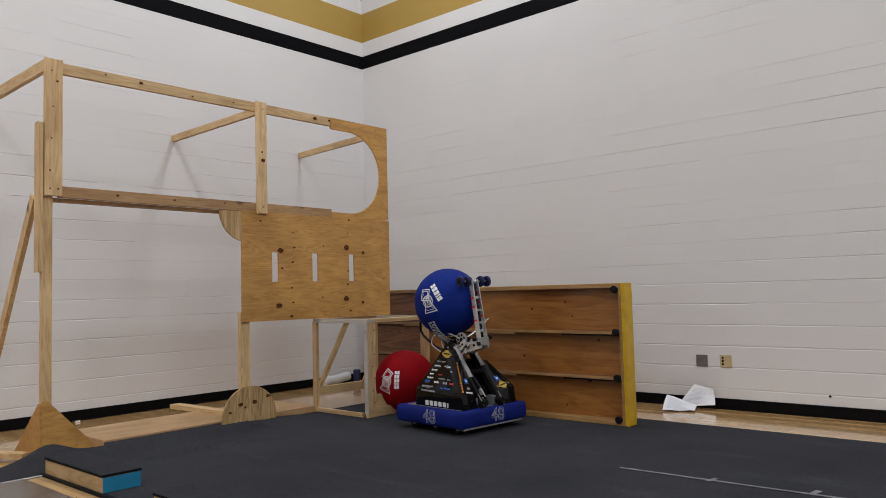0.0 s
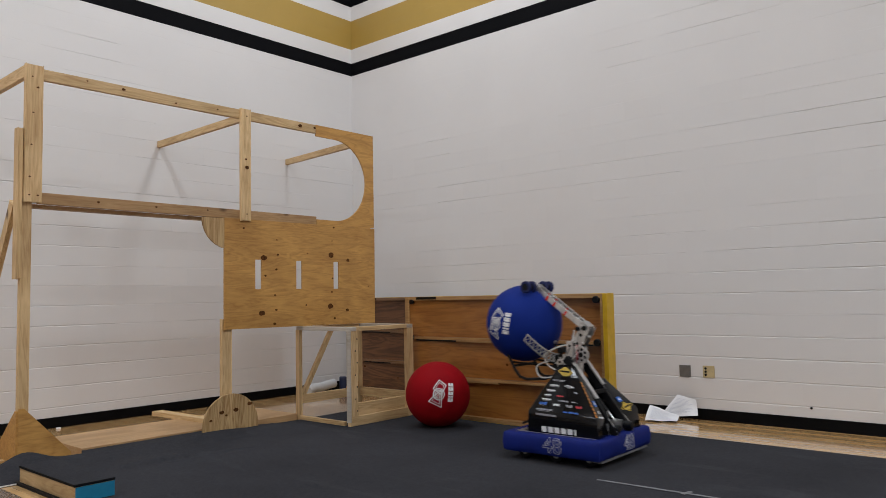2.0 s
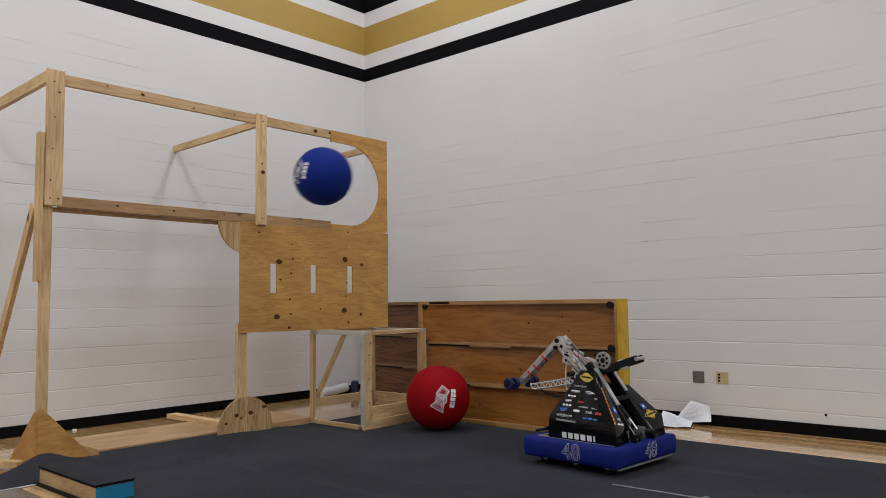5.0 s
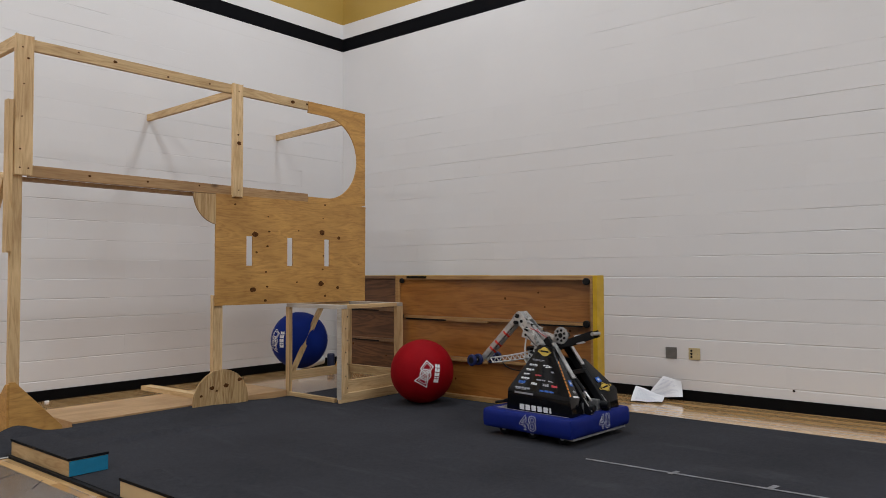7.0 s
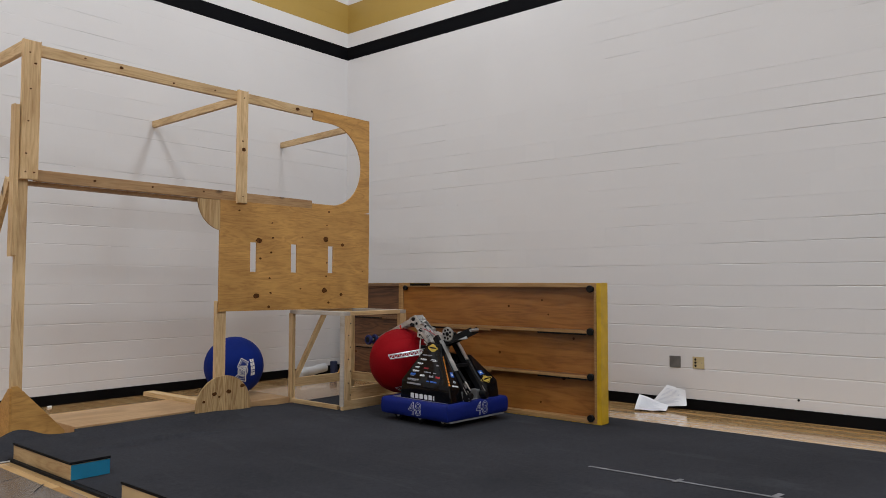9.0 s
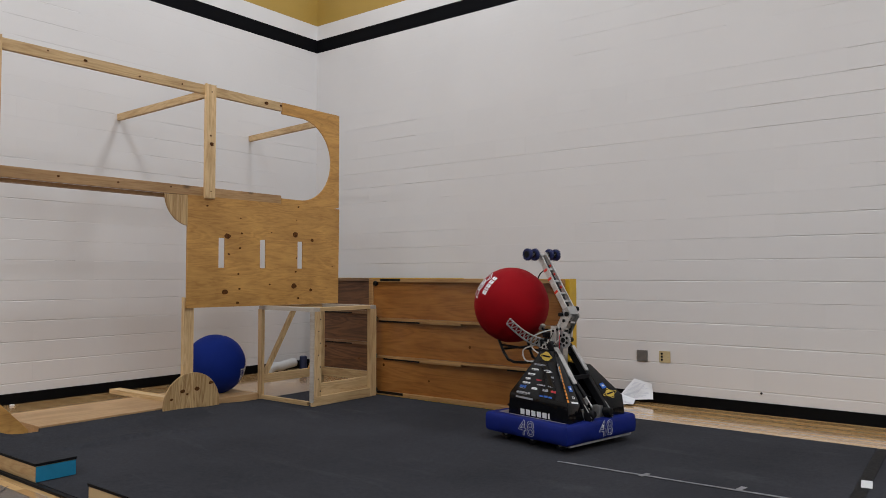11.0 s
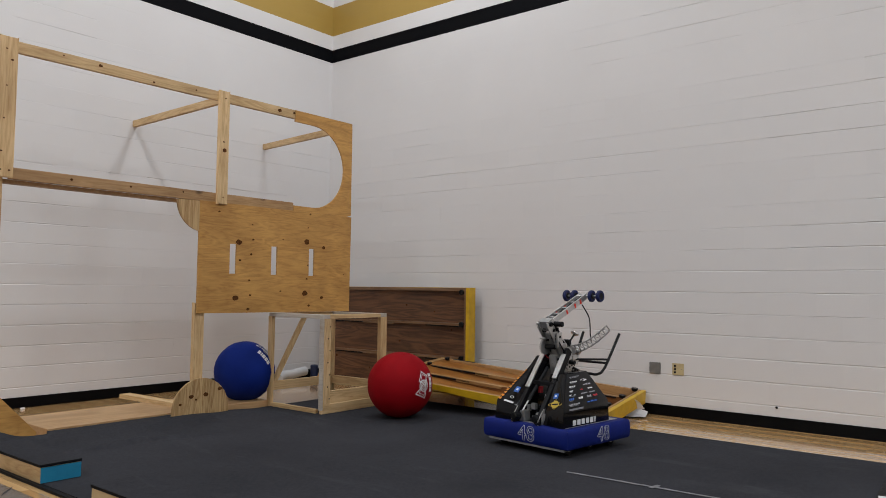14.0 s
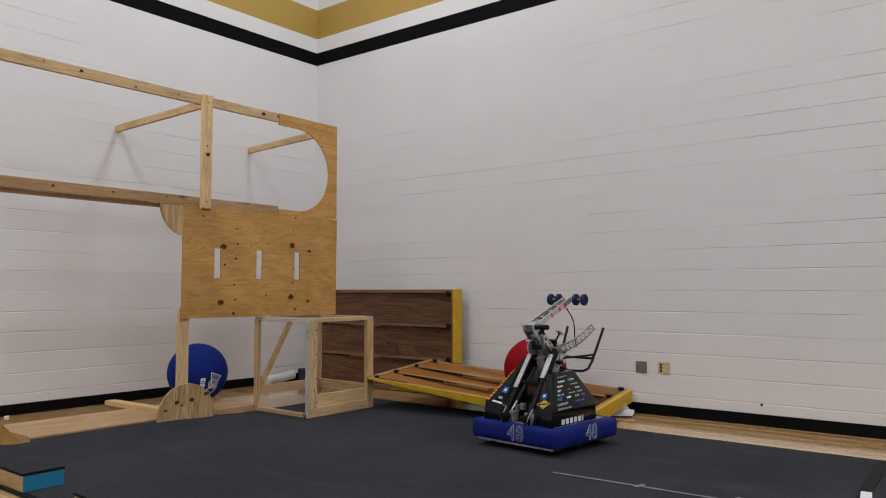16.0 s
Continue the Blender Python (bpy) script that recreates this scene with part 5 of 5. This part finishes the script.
for y in (0.10, 0.17, 0.28, 0.39):
    part("arm_tie", one_box((-0.032, y, -0.012), (0.032, y + 0.02, 0.012), 0.002), M["silver"], roller)
part("drive_belt", one_box((-0.012, 0.03, -0.008), (0.012, RL - 0.02, 0.008), 0.002), M["black"], roller, "black drive belt")
part("roller_motor", bm_disc(bmesh.new(), (0.085, 0.05, -0.02), (1, 0, 0), 0.021, 0.085, 14, 0.004), M["black"], roller, "black roller motor")
part("elbow_bolt", bm_disc(bmesh.new(), (0, 0, 0), (1, 0, 0), 0.018, 0.13, 12, 0.002), M["dark_metal"], roller)
part("roller_axle", bm_disc(bmesh.new(), (0, RL, 0), (1, 0, 0), 0.009, 0.36, 10), M["silver_bright"], roller)
for x in (-0.165, -0.085, 0.085, 0.165):
    w = part("roller_wheel", bm_disc(bmesh.new(), (x, RL, 0), (1, 0, 0), 0.048, 0.028, 24, 0.006), M["wheel_blue"], roller, "dark blue rubber roller wheel", True)
    part("wheel_hub", bm_disc(bmesh.new(), (x, RL, 0), (1, 0, 0), 0.028, 0.031, 16, 0.002), M["black"], w)
part("cable", bm_rod(bmesh.new(), loop([(0.05, 0.44, -0.03), (0.07, 0.46, -0.16), (0.10, 0.38, -0.28), (0.16, 0.30, -0.30)]), 0.005, 6), M["black"], roller, "hanging black cable", True)


# ---------------------------------------------------------------- what moves
def slide(m0, m1, f):
    """A pose part of the way from one pose to another."""
    return Matrix.LocRotScale(m0.translation.lerp(m1.translation, f), m0.to_quaternion().slerp(m1.to_quaternion(), f), None)


def motions():
    # seconds, x, y, heading in degrees
    drive = [
        (0, -2.105, -3.478, 84.8),
        (0.5, -2.087, -3.490, 87.0),
        (1, -2.092, -3.687, 87.6),
        (1.5, -2.072, -4.125, 88.8),
        (2, -2.120, -4.858, 91.1),
        (2.5, -2.151, -5.135, 82.2),
        (3, -2.147, -4.942, 86.1),
        (3.5, -2.147, -4.942, 86.1),
        (6, -2.147, -4.942, 86.1),
        (6.5, -2.147, -4.922, 86.1),
        (7, -2.115, -4.769, 86.4),
        (7.5, -2.042, -4.131, 88.8),
        (8, -1.964, -3.354, 87.3),
        (8.5, -1.974, -3.480, 87.2),
        (9, -1.974, -3.480, 87.2),
        (9.5, -1.988, -3.936, 86.8),
        (10, -2.029, -4.716, 89.8),
        (10.3, -2.050, -4.950, 87.0),
        (10.9, -2.070, -5.020, 80.0),
        (11.6, -2.060, -4.970, 70.0),
        (12.1, -2.050, -4.900, 64.0),
        (12.5, -2.033, -4.833, 37.1),
        (13, -1.976, -4.838, -5.6),
        (13.5, -1.944, -4.836, -6.0),
        (14, -1.959, -4.841, -7.1),
        (14.5, -1.944, -4.836, -6.0),
        (15, -1.926, -4.835, -5.5),
        (16, -1.916, -4.831, -5.9),
    ]
    walk(robot, [(t, pose(x, y, 0.0, 0, 0, a - 90)) for t, x, y, a in drive])
    # seconds, elbow's angle about the shoulder, roller arm's angle; both from straight ahead, upwards
    swing = [
        (0, 165, 80),
        (0.5, 164, 79),
        (1, 169, 84),
        (1.25, 128, 50),
        (1.5, 66, -6),
        (1.7, 60, -8),
        (2, 120, 36),
        (2.5, 125, 39),
        (3, 121, 44),
        (3.3, 121, 61),
        (3.5, 122, 69),
        (3.9, 121, 71),
        (4.2, 120, 72),
        (4.45, 62, 20),
        (4.8, 44, -38),
        (5.4, 44, -42),
        (7, 44, -44),
        (7.5, 43, -40),
        (7.8, 42, -27),
        (8, 41, -24),
        (9, 41, -23),
        (9.3, 62, 2),
        (9.5, 106, 19),
        (10, 120, 39),
        (10.8, 119, 44),
        (11.2, 121, 70),
        (11.55, 120, 72),
        (11.8, 50, 10),
        (12.1, 95, 20),
        (12.3, 124, 34),
        (12.5, 128, 30),
        (13, 129, 22),
        (13.5, 127, 23),
        (14.5, 126, 24),
        (15.2, 128, 24),
        (16, 131, 23),
    ]
    walk(arm, [(t, pose(*SH, a - EL)) for t, a, b in swing])
    walk(roller, [(t, pose(0, SH.y + rot2(a, RE)[0], SH.z + rot2(a, RE)[1], b)) for t, a, b in swing])

    # the sprung fork: seconds, sag; it sags when it holds no ball
    give = ((0.0, 0), (9.3, 0), (11.6, 0), (11.8, -6), (12.3, -13), (16.0, -13))
    for ob in arm.children:
        if ob.name.startswith("fork"):
            walk(ob, [(t, pose(0, -0.005, 0.035, a)) for t, a in give])

    def spin(rows):
        """Rows of seconds, place, and the turn of the printed mark: about z, up, and about its own middle."""
        return [(t, pose(x, y, z) @ pose(0, 0, 0, 0, 0, a) @ pose(0, 0, 0, -e, 0, 0) @ pose(0, 0, 0, 0, r, 0)) for t, x, y, z, a, e, r in rows]
    walk(red_ball, spin([
        (0, -1.797, -2.486, 0.305, -79, 6, 0),
        (0.5, -1.575, -2.402, 0.305, -58, 24, -40),
        (1, -1.500, -2.585, 0.305, -38, 12, -10),
        (1.5, -1.830, -2.880, 0.305, -29, -11, 10),
        (2, -1.802, -3.157, 0.305, -43, 8, 5),
        (2.5, -1.775, -3.151, 0.305, -43, 2, 10),
        (3, -1.798, -3.076, 0.305, -39, 4, 8),
        (3.5, -1.822, -3.001, 0.305, -38, 4, 8),
        (6, -1.818, -3.021, 0.305, -39, 4, 8),
        (7, -1.765, -3.056, 0.305, -39, 2, 8),
        (7.5, -1.842, -3.069, 0.305, -39, 2, 8),
        (7.8, -1.880, -2.930, 0.330, -35, -23, 8),
        (8, -1.938, -2.803, 0.451, -26, -43, 8),
        (9, -1.946, -2.911, 0.482, -27, -43, 8),
        (9.5, -1.956, -3.362, 0.845, -44, -8, 8),
        (10, -2.028, -4.291, 0.981, -122, 34, 8),
        (10.4, -2.040, -4.520, 1.000, -122, 34, 8),
        (11.2, -2.040, -4.560, 1.020, -122, 34, 8),
        (11.55, -2.030, -4.560, 1.030, -122, 34, 8),
        (11.75, -2.020, -4.200, 1.500, -142, 34, 8),
        (11.95, -2.000, -3.550, 2.150, -172, 34, 8),
        (12.15, -1.990, -2.900, 2.650, -202, 34, 8),
        (12.3, -1.980, -2.500, 2.920, -222, 34, 8),
        (12.5, -2.027, -2.024, 3.048, -247, 20, 0),
        (12.75, -1.900, -2.600, 3.020, -252, 0, 0),
        (13, -1.763, -3.273, 2.765, -257, -10, 0),
        (13.25, -1.840, -3.660, 2.050, -267, -20, 0),
        (13.5, -1.791, -3.794, 1.140, -277, -20, 0),
        (13.62, -1.860, -3.600, 0.850, -317, -15, 0),
        (13.75, -1.900, -3.300, 0.550, -347, -10, 0),
        (13.88, -1.910, -3.180, 0.380, -377, -5, 0),
        (14, -1.907, -3.125, 0.305, -359, 5, 0),
        (14.25, -1.750, -3.400, 0.620, -354, 14, 0),
        (14.5, -1.547, -3.729, 0.409, -353, -34, 0),
        (15, -0.825, -4.040, 0.445, -378, 31, 0),
        (15.5, -0.805, -4.060, 0.445, -372, 34, 0),
        (16, -0.790, -4.065, 0.445, -372, 34, 0),
    ]))
    walk(blue_ball, spin([
        (0, -2.093, -3.346, 1.095, -83, 6, -35),
        (0.5, -2.084, -3.359, 1.095, -82, 9, -35),
        (1, -2.088, -3.592, 1.102, -84, 9, -35),
        (1.5, -2.059, -3.466, 0.612, -102, 3, 10),
        (2, -2.128, -4.400, 0.997, -100, 2, 10),
        (2.5, -2.090, -4.694, 0.999, -104, 1, 10),
        (3, -2.143, -4.557, 1.034, -98, 4, 10),
        (3.5, -2.109, -4.554, 1.013, -95, 4, 10),
        (4.2, -2.109, -4.534, 1.033, -95, 4, 10),
        (4.4, -2.130, -4.000, 1.550, -95, 4, 10),
        (4.6, -2.160, -3.300, 2.150, -95, 4, 10),
        (4.8, -2.200, -2.550, 2.500, -95, 4, 10),
        (5, -2.240, -1.800, 2.550, -95, 4, 10),
        (5.2, -2.280, -1.050, 2.400, -95, 4, 10),
        (5.35, -2.300, -0.500, 2.150, -95, 4, 10),
        (5.42, -2.310, -0.330, 2.000, -95, 4, 10),
        (5.52, -2.260, -0.560, 1.250, -95, 4, 10),
        (5.62, -2.080, -0.800, 0.340, -93, 4, 8),
        (5.7, -1.950, -0.980, 0.560, -91, 5, 5),
        (5.8, -1.870, -1.150, 0.750, -89, 6, 3),
        (5.9, -2.110, -1.200, 0.882, -87, 7, 1),
        (6, -2.343, -1.281, 0.887, -86, 7, 0),
        (6.25, -2.400, -1.050, 0.840, -81, 5, 0),
        (6.5, -2.269, -1.009, 0.558, -82, 3, 0),
        (6.75, -2.300, -1.150, 0.305, -89, 4, 0),
        (7, -1.939, -1.427, 0.529, -94, 3, 0),
        (7.5, -1.862, -1.458, 0.381, -95, -14, 0),
        (8, -2.130, -1.190, 0.351, -74, -48, 0),
        (9, -2.570, -1.081, 0.351, -14, -3, -5),
        (10, -2.565, -1.203, 0.351, 38, -13, -15),
        (11, -2.568, -1.300, 0.344, 46, -13, 45),
        (11.8, -2.571, -1.384, 0.338, 52, -13, 100),
        (12.5, -2.573, -1.444, 0.333, 25, 12, 155),
        (13, -2.584, -1.449, 0.333, 27, 15, 155),
        (14, -2.418, -1.430, 0.339, 29, 40, 165),
        (14.5, -2.420, -1.225, 0.351, -15, 64, 175),
        (14.7, -2.459, -1.182, 0.351, -14, 125, 180),
        (14.85, -2.489, -1.149, 0.351, -6, 185, 180),
        (15, -2.519, -1.117, 0.351, -6, 240, 180),
        (15.2, -2.545, -1.077, 0.351, -6, 285, 180),
        (15.5, -2.583, -1.019, 0.351, -6, 318, 180),
        (15.75, -2.544, -1.003, 0.351, -6, 338, 180),
        (16, -2.518, -0.993, 0.351, -6, 341, 180),
    ]))
    hinge = Vector((-0.15, -4.8, F1))
    walk(upright_sheet, [(t, Matrix.Translation(hinge + Vector((0, 0, 0.012 * f))) @ pose(-0.10 * f, 0.16 * f, 0, 0, -84 * f, 0) @ Matrix.Translation(-hinge)) for t, f in ((0.0, 0), (13.75, 0), (13.9, 0.6), (14.05, 1.0), (16.0, 1.0))])
    fallen = Matrix(((0.0596, -0.1211, 0.9908, -1.385), (0.0870, 0.9895, 0.1156, -3.685), (-0.9944, 0.0793, 0.0696, 0.2305), (0, 0, 0, 1)))
    # seconds, how far it has fallen, lift of its far end as the ball strikes it, in degrees
    tip = [(0.0, 0, 0), (13.3, 0, 0), (13.4, 0.04, 0), (13.5, 0.16, 0), (13.6, 0.32, 0), (13.7, 0.52, 0), (13.8, 0.74, 0), (13.9, 0.93, 0), (14.0, 1.0, 0), (14.15, 0.985, 0.4),
           (14.3, 1.0, 0), (14.4, 1.0, 1.7), (14.5, 1.0, 2.9), (14.6, 1.0, 3.0), (14.7, 1.0, 2.1), (14.8, 1.0, 0.2), (14.9, 1.0, 0), (16.0, 1.0, 0)]
    end = Matrix.Translation((0, -2.42, 0.3))
    walk(falling_riser, [(t, end @ pose(0, 0, 0, -a) @ end.inverted() @ slide(STAND, fallen, f)) for t, f, a in tip])


# ---------------------------------------------------------------- the walls, block by block
block_wall("wall_north", "white painted concrete block wall with black and old-gold bands", 17.0, pose(WEST, 0, 0), (11.4, 16.7))
block_wall("wall_east", "white painted concrete block wall with black and old-gold bands", 19.0, pose(0, 0, 0, 0, 0, -90), (0.0, 7.3))
tagged(part("wall_west", one_box((WEST - 0.3, SOUTH, FLOOR), (WEST, 0.0, CEIL)), M["wall"]), "white painted gym wall", "wall", kind="structure")
tagged(part("wall_south", one_box((WEST, SOUTH - 0.3, FLOOR), (0.0, SOUTH, CEIL)), M["wall"]), "white painted gym wall", "wall", kind="structure")

motions()
